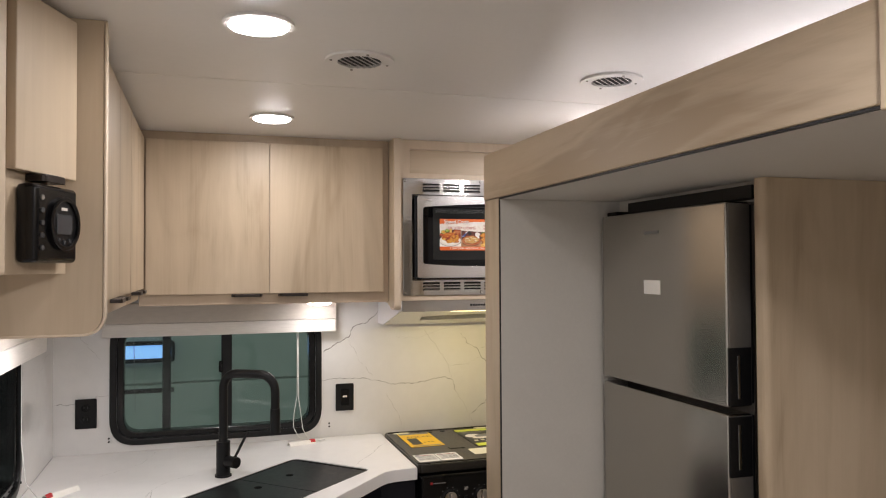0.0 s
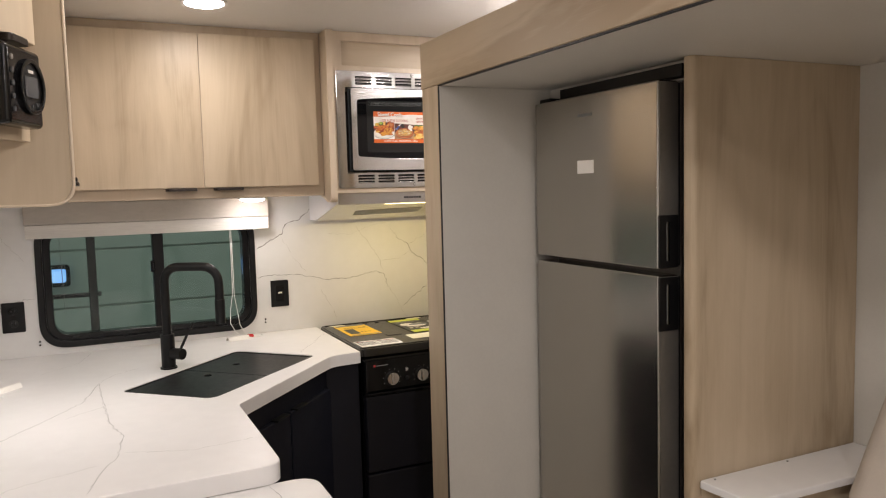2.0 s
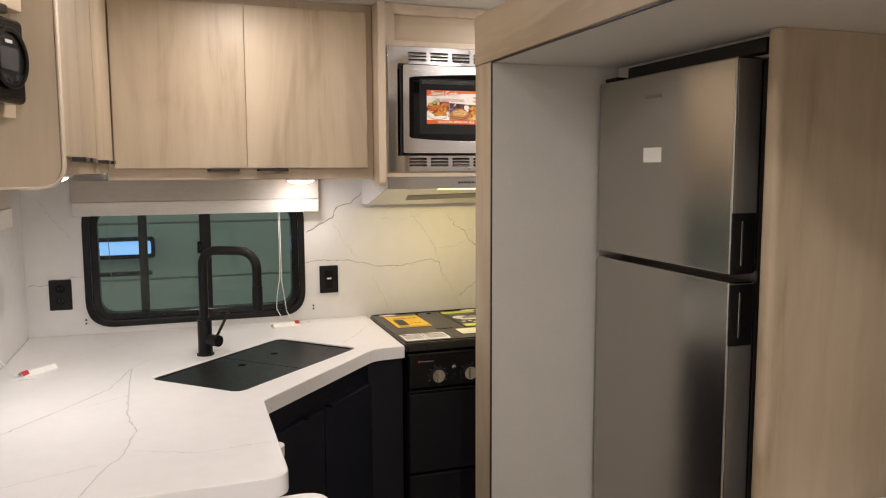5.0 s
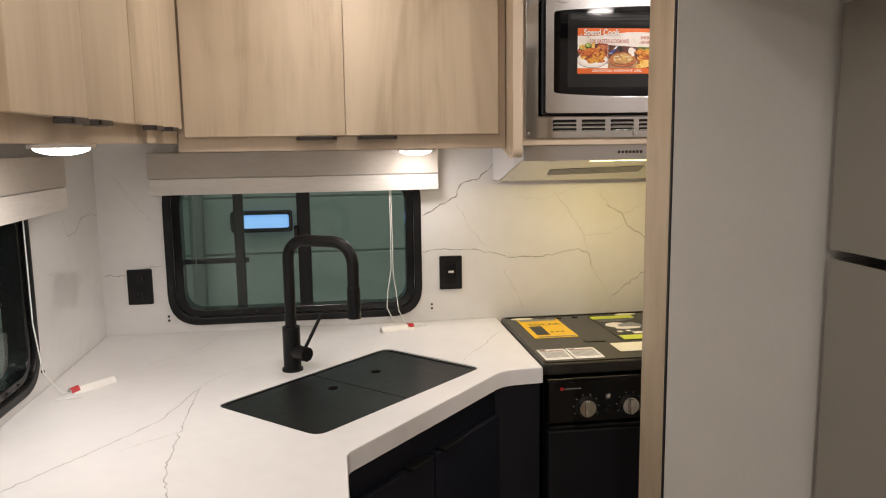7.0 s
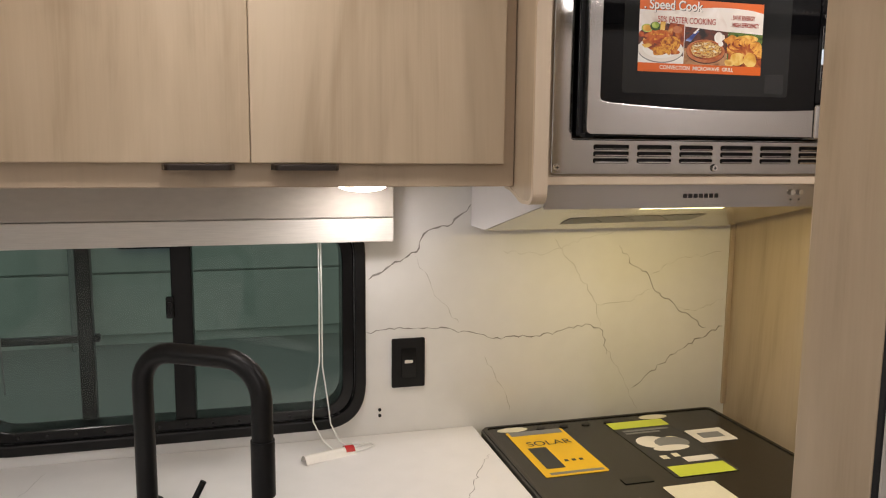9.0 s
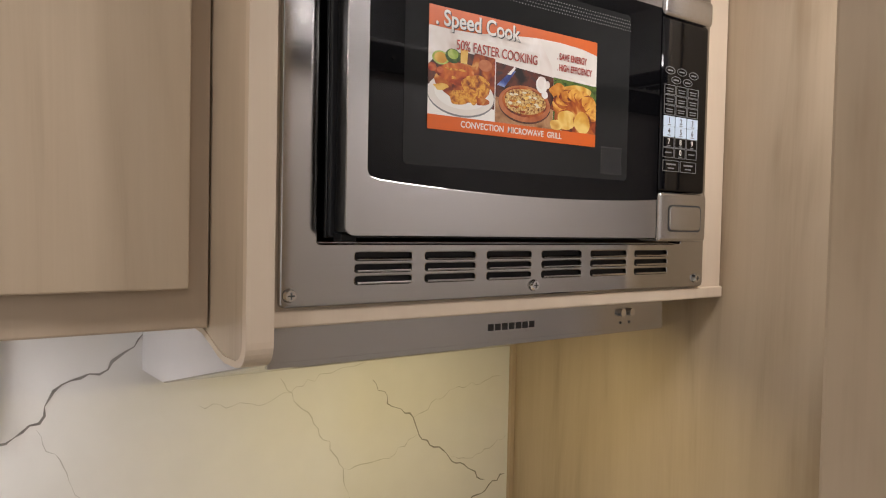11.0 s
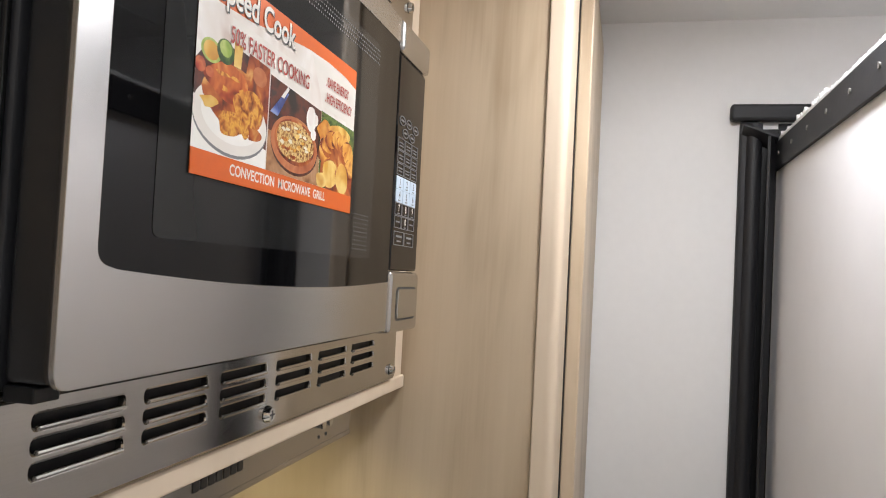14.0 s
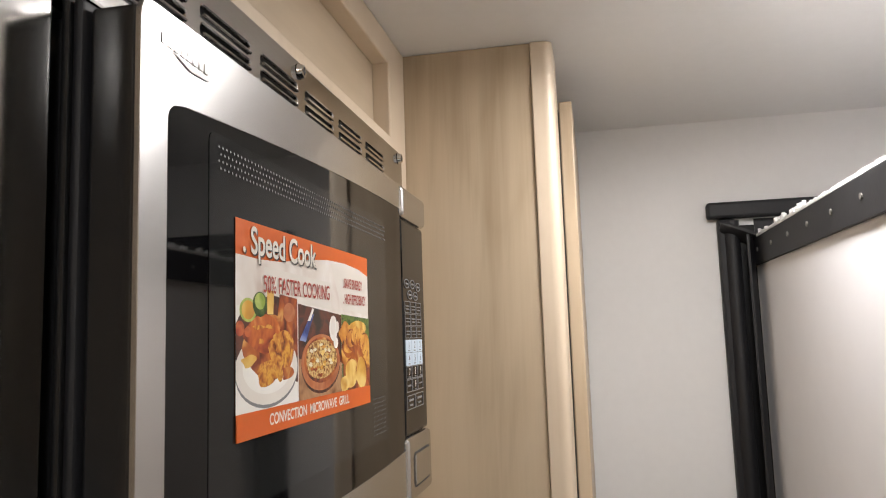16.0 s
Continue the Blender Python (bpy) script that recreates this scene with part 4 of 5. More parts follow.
# ---- range ----
rng = thing("kitchen_range", "black gas range with glossy lid and chrome-faced knobs", "range", (1.63, -0.3, 0.05))
SX0, SX1 = 1.338, 1.930
part("body", box(SX0 + 0.004, SX1 - 0.004, -0.545, -0.02, 0.05, 0.895), "gloss", rng)
lid = part("lid", moved(plate(rect(SX0, SX1, -0.570, -0.035, 0.02), 0.897, 0.926, (), 0.006), Matrix()), "cooktop", rng, "closed black glass lid", True)
for x in (1.405, 1.755):
    part("oval_sticker", plate(disc(x, -0.068, 0.036, 0.013, 22), 0.9262, 0.9268), "cream", lid, "pale oval sticker")
part("lid_rim", plate(rect(SX0 + 0.004, SX1 - 0.004, -0.556, -0.040, 0.018), 0.9255, 0.9285, (rect(SX0 + 0.012, SX1 - 0.012, -0.548, -0.048, 0.014),), 0.001), "cooktop", lid, "raised rim of the lid", True)
part("lid_latch", box(1.515, 1.575, -0.378, -0.355, 0.9262, 0.9275), "gloss", lid)
for k in range(4):
    part("lid_bumper", plate(disc(1.47 + k * 0.055, -0.075, 0.010, 0.007, 14), 0.9262, 0.9285), "plastic", lid)
panel = part("control_panel", moved(box(SX0 + 0.006, SX1 - 0.006, -0.588, -0.546, 0.768, 0.888, 0.006), Matrix()), "gloss", rng, "glossy black control panel")
part("panel_lip", box(SX0 + 0.004, SX1 - 0.004, -0.593, -0.5885, 0.885, 0.893, 0.002), "gloss", rng)
part("panel_foot", box(SX0 + 0.006, SX1 - 0.006, -0.594, -0.5455, 0.757, 0.766, 0.003), "gloss", rng, "black lower rail")
for x in (1.445, 1.562, 1.680, 1.80):
    kn = part("knob", rod((x, -0.5885, 0.812), (x, -0.603, 0.812), 0.0245, 28, 0.0220), "chrome", rng, "brushed chrome knob", True)
    part("skirt", rod((x, -0.5883, 0.812), (x, -0.5900, 0.812), 0.0285, 28), "plastic", kn, "black dial skirt")
    part("grip", box(x - 0.006, x + 0.006, -0.613, -0.6035, 0.792, 0.832, 0.003), "chrome", kn)
    for k in range(8):
        a = radians(-30 + 34 * k)
        part("mark", standing(disc(x + 0.034 * math.cos(a), 0.812 + 0.034 * math.sin(a), 0.0017, seg=8), -0.5888, -0.5882), "print_grey", kn)
part("igniter_button", rod((1.504, -0.5883, 0.806), (1.504, -0.5945, 0.806), 0.0085, 20, 0.0075), "plastic", panel, "small round igniter button", True)
part("spark_mark", standing(disc(1.504, 0.838, 0.0025, seg=10), -0.5888, -0.5882), "label_white", panel)
for k in range(8):
    a = math.pi / 4 * k
    part("spark_mark", moved(box(0.0040, 0.0075, -0.5888, -0.5882, -0.0005, 0.0005), Matrix.Translation((1.504, 0, 0.838)) @ pose(0, 0, 0, 0, math.degrees(a), 0)), "label_white", panel)
part("word_bar", box(1.385, 1.43, -0.5887, -0.5882, 0.862, 0.865), "print_grey", panel)
part("badge_bar", box(1.375, 1.383, -0.5887, -0.5882, 0.860, 0.868), "red", panel)
part("oven_door", box(SX0 + 0.006, SX1 - 0.006, -0.586, -0.546, 0.470, 0.752, 0.006), "oven", rng, "black oven door")
part("lower_drawer", box(SX0 + 0.006, SX1 - 0.006, -0.582, -0.546, 0.10, 0.462, 0.006), "oven", rng)


def flat_label(name, label, x0, x1, y0, y1, skew, material, bars=(), category="label"):
    """A sheet that lies on the range lid, with bars for its print."""
    q = [(x0, y1), (x1, y1), (x1 + skew, y0), (x0 + skew, y0)]
    ob = thing(name, label, category, (x0, y0, 0.927))
    part("sheet", plate(rounded(q, 0.004), 0.9264, 0.9272), material, ob)
    for u0, u1, w0, w1, mt in bars:
        pt = lambda u, w: Vector(q[0]).lerp(Vector(q[1]), u).lerp(Vector(q[3]).lerp(Vector(q[2]), u), w)
        part("print", plate([tuple(pt(u0, w0)), tuple(pt(u1, w0)), tuple(pt(u1, w1)), tuple(pt(u0, w1))], 0.9273, 0.9277), mt, ob)
    return ob


sol = flat_label("leaflet", "yellow solar leaflet lying on the range lid", 1.382, 1.515, -0.315, -0.085, 0.0, "yellow", ((0.05, 0.95, 0.0, 0.10, "print_grey"), (0.12, 0.42, 0.40, 0.85, "print_dark"), (0.50, 0.56, 0.70, 0.74, "print_dark"), (0.62, 0.68, 0.70, 0.74, "print_dark"), (0.74, 0.80, 0.70, 0.74, "print_dark"), (0.1, 0.95, 0.93, 0.97, "print_grey")))
lettering("SOLAR", 0.024, Matrix.Translation((1.404, -0.168, 0.9279)), "print_dark", sol)
bars = tuple((0.08, 0.92, 0.2 + 0.08 * k, 0.23 + 0.08 * k, "print_grey") for k in range(8)) + ((0.06, 0.3, 0.06, 0.12, "print_dark"), (0.08, 0.92, 0.14, 0.17, "print_red"))
flat_label("warning_label", "white warning label with red print stuck on the range lid", 1.352, 1.430, -0.535, -0.435, 0.0, "paper", bars)
flat_label("warning_label", "white instruction label stuck on the range lid", 1.434, 1.515, -0.535, -0.435, 0.0, "paper", bars)
flat_label("warning_label", "blank cream label stuck on the range lid", 1.575, 1.685, -0.49, -0.405, 0.0, "cream")
book = flat_label("booklet", "lime and black booklet lying on the range lid", 1.625, 1.765, -0.375, -0.085, 0.0, "print_dark", ((0.0, 1.0, 0.0, 0.13, "lime"), (0.05, 0.95, 0.84, 1.0, "lime"), (0.10, 0.9, 0.17, 0.20, "print_grey"), (0.10, 0.7, 0.22, 0.245, "print_grey"), (0.45, 0.95, 0.72, 0.80, "label_white"), (0.15, 0.26, 0.66, 0.72, "cream"), (0.36, 0.46, 0.64, 0.70, "cream")))
for u, w, ru, rw, mt in ((0.34, 0.42, 0.26, 0.11, "label_white"), (0.62, 0.46, 0.28, 0.10, "print_grey"), (0.50, 0.55, 0.30, 0.05, "label_white"), (0.70, 0.40, 0.12, 0.05, "cream"), (0.25, 0.50, 0.14, 0.05, "print_dark")):
    part("picture", plate(disc(1.625 + 0.14 * u, -0.085 - 0.29 * w, 0.14 * ru, 0.29 * rw, 18), 0.92775, 0.92778 + 0.0001 * ru), mt, book)
flat_label("card", "grey folded card on the range lid", 1.775, 1.865, -0.235, -0.165, 0.0, "label_white", ((0.2, 0.8, 0.3, 0.7, "print_grey"),))

# ---- upper cabinets ----


def pull(at, along="x", n=(0, -1), group="cabinet pulls", w=0.07):
    """A small bowed edge pull under a door."""
    x, y, z = at
    pts = rounded([(-w / 2, 0), (w / 2, 0), (w / 2 - 0.006, 0.026), (-w / 2 + 0.006, 0.026)], [0, 0, 0.008, 0.008], 4)
    b2 = plate(pts, -0.002, 0.0075, (), 0.002)
    turn = 180 if along == "x" else -90
    return moved(b2, Matrix.Translation((x, y, z)) @ pose(0, 0, 0, 0, 0, turn))


back_cab = thing("upper_cabinet", "pale oak two-door upper cabinet over the kitchen window", "cabinet", (0.85, -0.18, 1.483), "oak upper cabinets")
part("face_frame", standing(rect(0.42, 1.283, 1.483, CEIL), -0.366, -0.348, (rect(0.47, 1.25, 1.53, 2.03),), 0.002), "oak_inner", back_cab)
part("carcass", box(0.42, 1.283, -0.3475, -0.0005, 1.486, CEIL - 0.001), "oak_inner", back_cab)
for x0, x1, px in ((0.441, 0.8487, 0.773), (0.8497, 1.259, 0.932)):
    door = part("door", box(x0, x1, -0.385, -0.3665, 1.521, 2.050, 0.0015), "oak", back_cab)
    part("handle", pull((px, -0.379, 1.5125), w=0.105), "handle", door, "dark bronze edge pull")

side_cab = thing("upper_cabinet", "pale oak four-door upper cabinet over the side window", "cabinet", (0.27, -0.97, 1.506), "oak upper cabinets")
part("face_frame", sidelong(rect(-1.530, -0.367, 1.506, CEIL), 0.402, 0.419, (rect(-1.46, -0.44, 1.56, 2.03),), 0.002), "oak_inner", side_cab)
part("carcass", box(LEFT + 0.0005, 0.4015, -1.530, -0.0005, 1.509, CEIL - 0.001), "oak_inner", side_cab)
for y0, y1, py in ((-1.425, -1.142, -1.235), (-1.140, -0.858, -1.110), (-0.852, -0.614, -0.730), (-0.612, -0.392, -0.570)):
    door = part("door", box(0.4195, 0.4375, y0, y1, 1.543, 2.050, 0.0015), "oak", side_cab)
    part("handle", pull((0.432, py, 1.5355), "y", w=0.085), "handle", door, "dark bronze edge pull")
end = thing("cabinet_end_panel", "pale oak end panel of the upper cabinets with a rounded corner", "panel", (0.28, -1.55, 1.483))
part("panel", standing(rounded([(LEFT + 0.001, 1.488), (0.450, 1.488), (0.450, CEIL - 0.001), (LEFT + 0.001, CEIL - 0.001)], [0, 0.041, 0, 0], 8), -1.551, -1.533), "oak", end)
part("edge_band", standing(rounded([(0.20, 1.4835), (0.456, 1.4835), (0.456, CEIL - 0.001), (0.4505, CEIL - 0.001), (0.4505, 1.4887), (0.20, 1.4887)], [0, 0.045, 0, 0, 0.0395, 0], 8), -1.552, -1.532, (), 0.002), "oak_edge", end, "pale edge band")

# slanted control cabinet with the radio
SLANT = Matrix.Translation((0.397, -1.555, 0)) @ pose(0, 0, 0, 0, 0, -20)   # x out of the face, y along it away from the viewer


rc = thing("control_cabinet", "slanted pale oak cabinet with a small door over a radio", "cabinet", (0.3, -1.75, 1.6))
part("carcass", moved(plate([(-0.02, -0.005), (-0.02, -0.36), (-0.24, -0.36), (-0.10, -0.005)], 1.604, CEIL - 0.001), SLANT), "oak", rc)
part("stile", moved(box(-0.0195, 0.004, -0.34, -0.20, 1.60, CEIL - 0.001, 0.006, 3), SLANT), "oak_edge", rc, smooth=True)
part("face", moved(box(-0.0195, -0.008, -0.199, -0.005, 1.601, CEIL - 0.001, 0.001), SLANT), "oak", rc)
door = part("door", moved(box(-0.0075, 0.010, -0.187, -0.002, 1.772, CEIL - 0.012, 0.002), SLANT), "oak", rc)
part("handle", moved(plate(rounded([(-0.006, -0.135), (0.028, -0.135), (0.028, -0.065), (-0.006, -0.065)], [0, 0.012, 0.012, 0]), 1.758, 1.7705, (), 0.003), SLANT), "handle", door, "dark edge pull")
radio = thing("radio", "black wall radio with a round dial and grey display", "radio", (0.40, -1.66, 1.62))
part("body", moved(box(-0.0075, 0.030, -0.163, -0.034, 1.620, 1.752, 0.009, 3), SLANT), "gloss", radio, smooth=True)
part("dial_ring", moved(sidelong(disc(-0.083, 1.688, 0.047, seg=36), 0.0302, 0.037, (disc(-0.083, 1.688, 0.039, seg=36),), 0.0015), SLANT), "gloss", radio, "raised round black bezel")
part("dial_face", moved(sidelong(disc(-0.083, 1.688, 0.0388, seg=36), 0.0302, 0.0322), SLANT), "plastic", radio, "matt black dial face")
part("display", moved(sidelong(rect(-0.107, -0.060, 1.670, 1.704, 0.004), 0.0324, 0.0335), SLANT), "screen", radio, "grey display")
for k in range(5):
    part("button", moved(rod((0.0300, -0.147, 1.645 + 0.021 * k), (0.0325, -0.147, 1.645 + 0.021 * k), 0.0045, 12), SLANT), "steel_side" if k == 4 else "screen", radio)
for k in range(3):
    a = radians(60 + 30 * k)
    part("button", moved(rod((0.0322, -0.083 - 0.033 * math.cos(a), 1.688 - 0.033 * math.sin(a)), (0.0336, -0.083 - 0.033 * math.cos(a), 1.688 - 0.033 * math.sin(a)), 0.0035, 10), SLANT), "screen", radio)
part("badge_bar", moved(box(0.0322, 0.0332, -0.092, -0.074, 1.711, 1.716), SLANT), "label_white", radio)

# ---- microwave cabinet ----
MF = -0.430
post = thing("divider_panel", "pale oak divider panel with a rounded lower corner", "panel", (1.296, -0.23, 1.462))
low = [(-0.002, 1.484), (-0.320, 1.484), (-0.345, 1.4815), (-0.368, 1.474), (-0.388, 1.466), (-0.404, 1.4625)]
front = rounded([(-0.404, 1.4625), (-0.444, 1.4625), (-0.444, 1.60)], [0, 0.030, 0], 8)[1:]
part("panel", sidelong([(-0.002, CEIL - 0.001)] + low + front[:-1] + [(-0.444, CEIL - 0.001)], 1.285, 1.308), "oak", post)
inner = low[1:] + front[:-1] + [(-0.4442, CEIL - 0.001)]
outer = [(y, z - 0.006) for y, z in low[1:]] + rounded([(-0.404, 1.4565), (-0.452, 1.4565), (-0.452, 1.60)], [0, 0.037, 0], 8)[1:-1] + [(-0.452, CEIL - 0.001)]
part("edge_band", sidelong(outer + [(y - 0.0002, z - 0.0002) for y, z in inner[::-1]], 1.284, 1.309), "oak_edge", post, "rounded pale edge band")
mc = thing("microwave_cabinet", "pale oak cabinet housing the built-in microwave", "cabinet", (1.65, -0.2, 1.5), "oak upper cabinets")
part("face_frame", standing(rect(1.3095, 1.993, 1.497, CEIL - 0.001), MF, MF + 0.02, (rect(1.348, 1.921, 1.956, 2.045), rect(1.350, 1.900, 1.54, 1.91)), 0.002), "oak_edge", mc)
part("niche_back", box(1.33, 1.94, MF + 0.0205, MF + 0.03, 1.945, 2.06), "oak_x", mc, "recessed oak panel")
bm = box(1.3095, 1.335, MF + 0.0205, -0.0005, 1.499, 1.93, bm=bmesh.new())
box(1.905, 1.993, MF + 0.0205, -0.0005, 1.499, 1.93, bm=bm)
box(1.335, 1.905, MF + 0.0205, -0.0005, 1.499, 1.52, bm=bm)
box(1.335, 1.905, -0.03, -0.0005, 1.52, 1.93, bm=bm)
part("carcass", bm, "oak_inner", mc)
part("bottom_lip", box(1.3095, 1.993, MF - 0.004, MF + 0.0005, 1.488, 1.5035, 0.002), "oak_edge", mc)

# brushed trim frame with louvre slots, and the microwave in it
TX0, TX1, TZ0, TZ1 = 1.320, 1.939, 1.506, 1.937
tk = thing("microwave_trim_kit", "brushed stainless steel microwave trim frame with louvre slots", "trim frame", (1.627, MF, 1.506))
slots = []
for k in range(6):
    x0 = 1.395 + k * 0.0802
    for r in range(3):
        for zz in (1.5255 + r * 0.0112, 1.8885 + r * 0.0112):
            slots.append((x0, x0 + 0.064, zz, zz + 0.0065))
part("frame", standing(rect(TX0, TX1, TZ0, TZ1, 0.006), MF - 0.008, MF - 0.003, (rect(1.3555, 1.8875, 1.563, 1.876, 0.004), *[rect(*s, 0.003, 3) for s in slots]), 0.0015), "steel_trim", tk)
for s in slots:
    part("louvre", rod((s[0] + 0.002, MF - 0.0088, s[2] + 0.0006), (s[1] - 0.002, MF - 0.0088, s[2] + 0.0006), 0.0013, 8), "steel_trim", tk, smooth=True)
part("backing", standing(rect(TX0 + 0.02, TX1 - 0.02, TZ0 + 0.01, TZ1 - 0.01), MF - 0.0025, MF - 0.0005, (rect(1.3560, 1.887, 1.564, 1.875),)), "plastic", tk)
part("inner_lip", standing(rect(1.3557, 1.8873, 1.5632, 1.8758, 0.004), MF - 0.0029, MF + 0.010, (rect(1.3563, 1.8867, 1.5638, 1.8752, 0.004),)), "steel_trim", tk, "inward lip of the opening")
for x in (1.329, 1.623, 1.922):
    for z in (1.517, 1.9285):
        sc = part("screw", rod((x, MF - 0.0085, z), (x, MF - 0.0125, z), 0.0065, 16, 0.005), "chrome", tk, smooth=True)
        part("slot", box(x - 0.0032, x + 0.0032, MF - 0.0128, MF - 0.01252, z - 0.0006, z + 0.0006), "print_dark", sc)
        part("slot", box(x - 0.0006, x + 0.0006, MF - 0.01285, MF - 0.01253, z - 0.0032, z + 0.0032), "print_dark", sc)

mw = thing("microwave", "stainless convection microwave with a black glass door and promotional label", "microwave", (1.6, MF, 1.575))
DX0, DX1, DZ0, DZ1, DY = 1.365, 1.889, 1.571, 1.870, -0.4724
part("body", box(1.368, 1.884, -0.4355, -0.08, 1.574, 1.866, 0.004), "mw_body", mw, "black cabinet")
part("door_back", box(1.3665, 1.790, -0.4695, -0.4465, 1.573, 1.867, 0.003, 2), "mw_body", mw, "black inner door", True)
part("door_gasket", box(1.3630, 1.790, -0.4462, -0.4410, 1.569, 1.870, 0.002, 2), "rubber", mw, "black door gasket", True)
part("front_flange", box(1.3620, 1.8845, -0.4405, -0.4358, 1.568, 1.871, 0.002, 2), "mw_body", mw, "black raised rim of the cabinet", True)
part("hinge", box(1.3665, 1.382, -0.462, -0.447, 1.5655, 1.5725, 0.001), "plastic", mw)
# the steel door frame, its lower edge of the glass bowed
SPLIT = 1.7905
arc = [(SPLIT - (SPLIT - 1.400) * k / 14, 1.6125 + 0.026 * (k / 14 - 0.42) ** 2) for k in range(15)]
crown = [(1.400 + (SPLIT - 1.400) * k / 10, 1.846 - 0.016 * (1 - k / 10) ** 2) for k in range(11)]
ring = [(DX0, DZ0), (SPLIT, DZ0), *arc, (1.386, arc[-1][1] + 0.003), (1.386, crown[0][1] - 0.003), *crown, (SPLIT, DZ1), (DX0, DZ1)]
radii = [0.009, 0] + [0] * 15 + [0.02, 0.018] + [0] * 11 + [0, 0.010]
door = part("door", standing(rounded(ring, radii, 5), DY, -0.4698, (), 0.0004), "steel", mw, "brushed steel door frame")
part("door_glass", box(1.378, SPLIT, -0.4718, -0.4697, 1.606, 1.855), "mw_glass", mw, "black reflecting glass")
part("window_mesh", standing(rect(1.423, 1.734, 1.637, 1.826, 0.006), -0.4721, -0.4719), "mesh", mw, "dark perforated viewing window")
bm = bmesh.new()
for r in range(4):
    for c in range(74):
        x, z = 1.432 + c * 0.0041 + (r % 2) * 0.002, 1.8195 - r * 0.0036
        bm.faces.new([bm.verts.new((x + dx, -0.4724, z + dz)) for dx, dz in ((0.0009, 0), (0, 0.0009), (-0.0009, 0), (0, -0.0009))])
for r in range(9):
    for c in range(9):
        x, z = 1.690 + c * 0.0041, 1.644 + r * 0.0036
        bm.faces.new([bm.verts.new((x + dx, -0.4724, z + dz)) for dx, dz in ((0.0007, 0), (0, 0.0007), (-0.0007, 0), (0, -0.0007))])
tagged(part("perforation", bm, "print_grey", mw, "rows of small holes in the viewing window"), kind="stuff")
cp = part("control_strip", box(1.7925, DX1 - 0.003, -0.4722, -0.4412, 1.628, 1.838, 0.003), "mw_glass", mw, "black control panel")
part("panel_cap", box(1.7925, DX1 + 0.003, -0.4750, -0.4412, 1.839, DZ1 + 0.001, 0.006, 3), "steel", mw, "steel cap above the control panel", True)
foot = part("panel_foot", box(1.7925, DX1, -0.4750, -0.4412, DZ0 - 0.004, 1.627, 0.005, 3), "steel", mw, "steel foot below the control panel", True)
part("open_button", standing(rect(1.812, 1.874, 1.581, 1.610, 0.006), -0.4765, -0.4748, (), 0.001), "steel", foot, "rectangular steel door button")
part("button_groove", standing(rect(1.810, 1.876, 1.579, 1.612, 0.007), -0.4754, -0.4749, (rect(1.8118, 1.8742, 1.5808, 1.6102, 0.006),)), "print_dark", foot)
for k in range(8):
    part("badge", standing(rect(1.380 + k * 0.0052, 1.3838 + k * 0.0052, 1.8535 - 0.0002 * k, 1.8585 - 0.0002 * k), DY - 0.0008, DY - 0.0002), "chrome", door)
part("badge", standing([(1.388, 1.8525), (1.404, 1.8480), (1.420, 1.8488), (1.421, 1.8498), (1.404, 1.8495)], DY - 0.0008, DY - 0.0002), "steel_side", door, "small embossed badge")


def on_panel(outl, y0, y1, mt, name="key", parent=None):
    return part(name, standing(outl, y0, y1), mt, parent or cp)


Y0, Y1 = -0.4730, -0.4723
KX, PX = 1.8095, 0.0232


def key(x, z, w, h, mt="print_grey", solid=False):
    part("key", standing(rect(x - w, x + w, z - h, z + h, 0.001), Y0, Y1, () if solid else (rect(x - w + 0.0006, x + w - 0.0006, z - h + 0.0006, z + h - 0.0006, 0.001),)), mt, cp)


for x, z in ((1.809, 1.7745), (1.832, 1.7750), (1.856, 1.7735), (1.821, 1.7640), (1.844, 1.7635)):
    part("key", standing(disc(x, z, 0.0095, 0.0046, 20), Y0, Y1, (disc(x, z, 0.0088, 0.0039, 20),)), "print_grey", cp)
    on_panel(rect(x - 0.005, x + 0.005, z - 0.0008, z + 0.0008), Y0, Y1, "print_grey", "print")
for r in range(3):
    for c in range(3):
        x, z = KX + c * PX, 1.7515 - r * 0.0123
        key(x, z, 0.0108, 0.0058)
        on_panel(rect(x - 0.007, x + 0.007, z + 0.0005, z + 0.0016), Y0, Y1, "print_grey", "print")
        on_panel(rect(x - 0.006, x + 0.006, z - 0.0025, z - 0.0014), Y0, Y1, "print_grey", "print")
for k in range(10):
    c, r = (k % 3, k // 3) if k < 9 else (1, 3)
    x, z = KX + c * PX, 1.7135 - r * 0.0127
    lit = r < 2
    key(x, z, 0.0109, 0.0062, "key" if lit else "print_grey", lit)
    lettering(str((k + 1) % 10), 0.0066, Matrix.Translation((x - 0.0026, Y0 - 0.0004, z - 0.0022)) @ pose(0, 0, 0, 90), "print_dark" if lit else "label_white", cp, "digit", bold=0.0002)
    on_panel(rect(x - 0.003, x + 0.003, z - 0.0048, z - 0.0038), Y0 - 0.0004, Y1 - 0.0004, "print_grey", "print")
for c in (0, 2):
    x, z = KX + c * PX, 1.7135 - 3 * 0.0127
    key(x, z, 0.0108, 0.0060)
    on_panel(rect(x - 0.006, x + 0.006, z - 0.0005, z + 0.0009), Y0, Y1, "print_grey", "print")
for x in (1.8155, 1.8500):
    key(x, 1.6595, 0.0162, 0.0068)
    on_panel(rect(x - 0.009, x + 0.009, 1.6605, 1.6625), Y0, Y1, "print_grey", "print")
    on_panel(rect(x - 0.006, x + 0.006, 1.6560, 1.6575), Y0, Y1, "print_grey", "print")

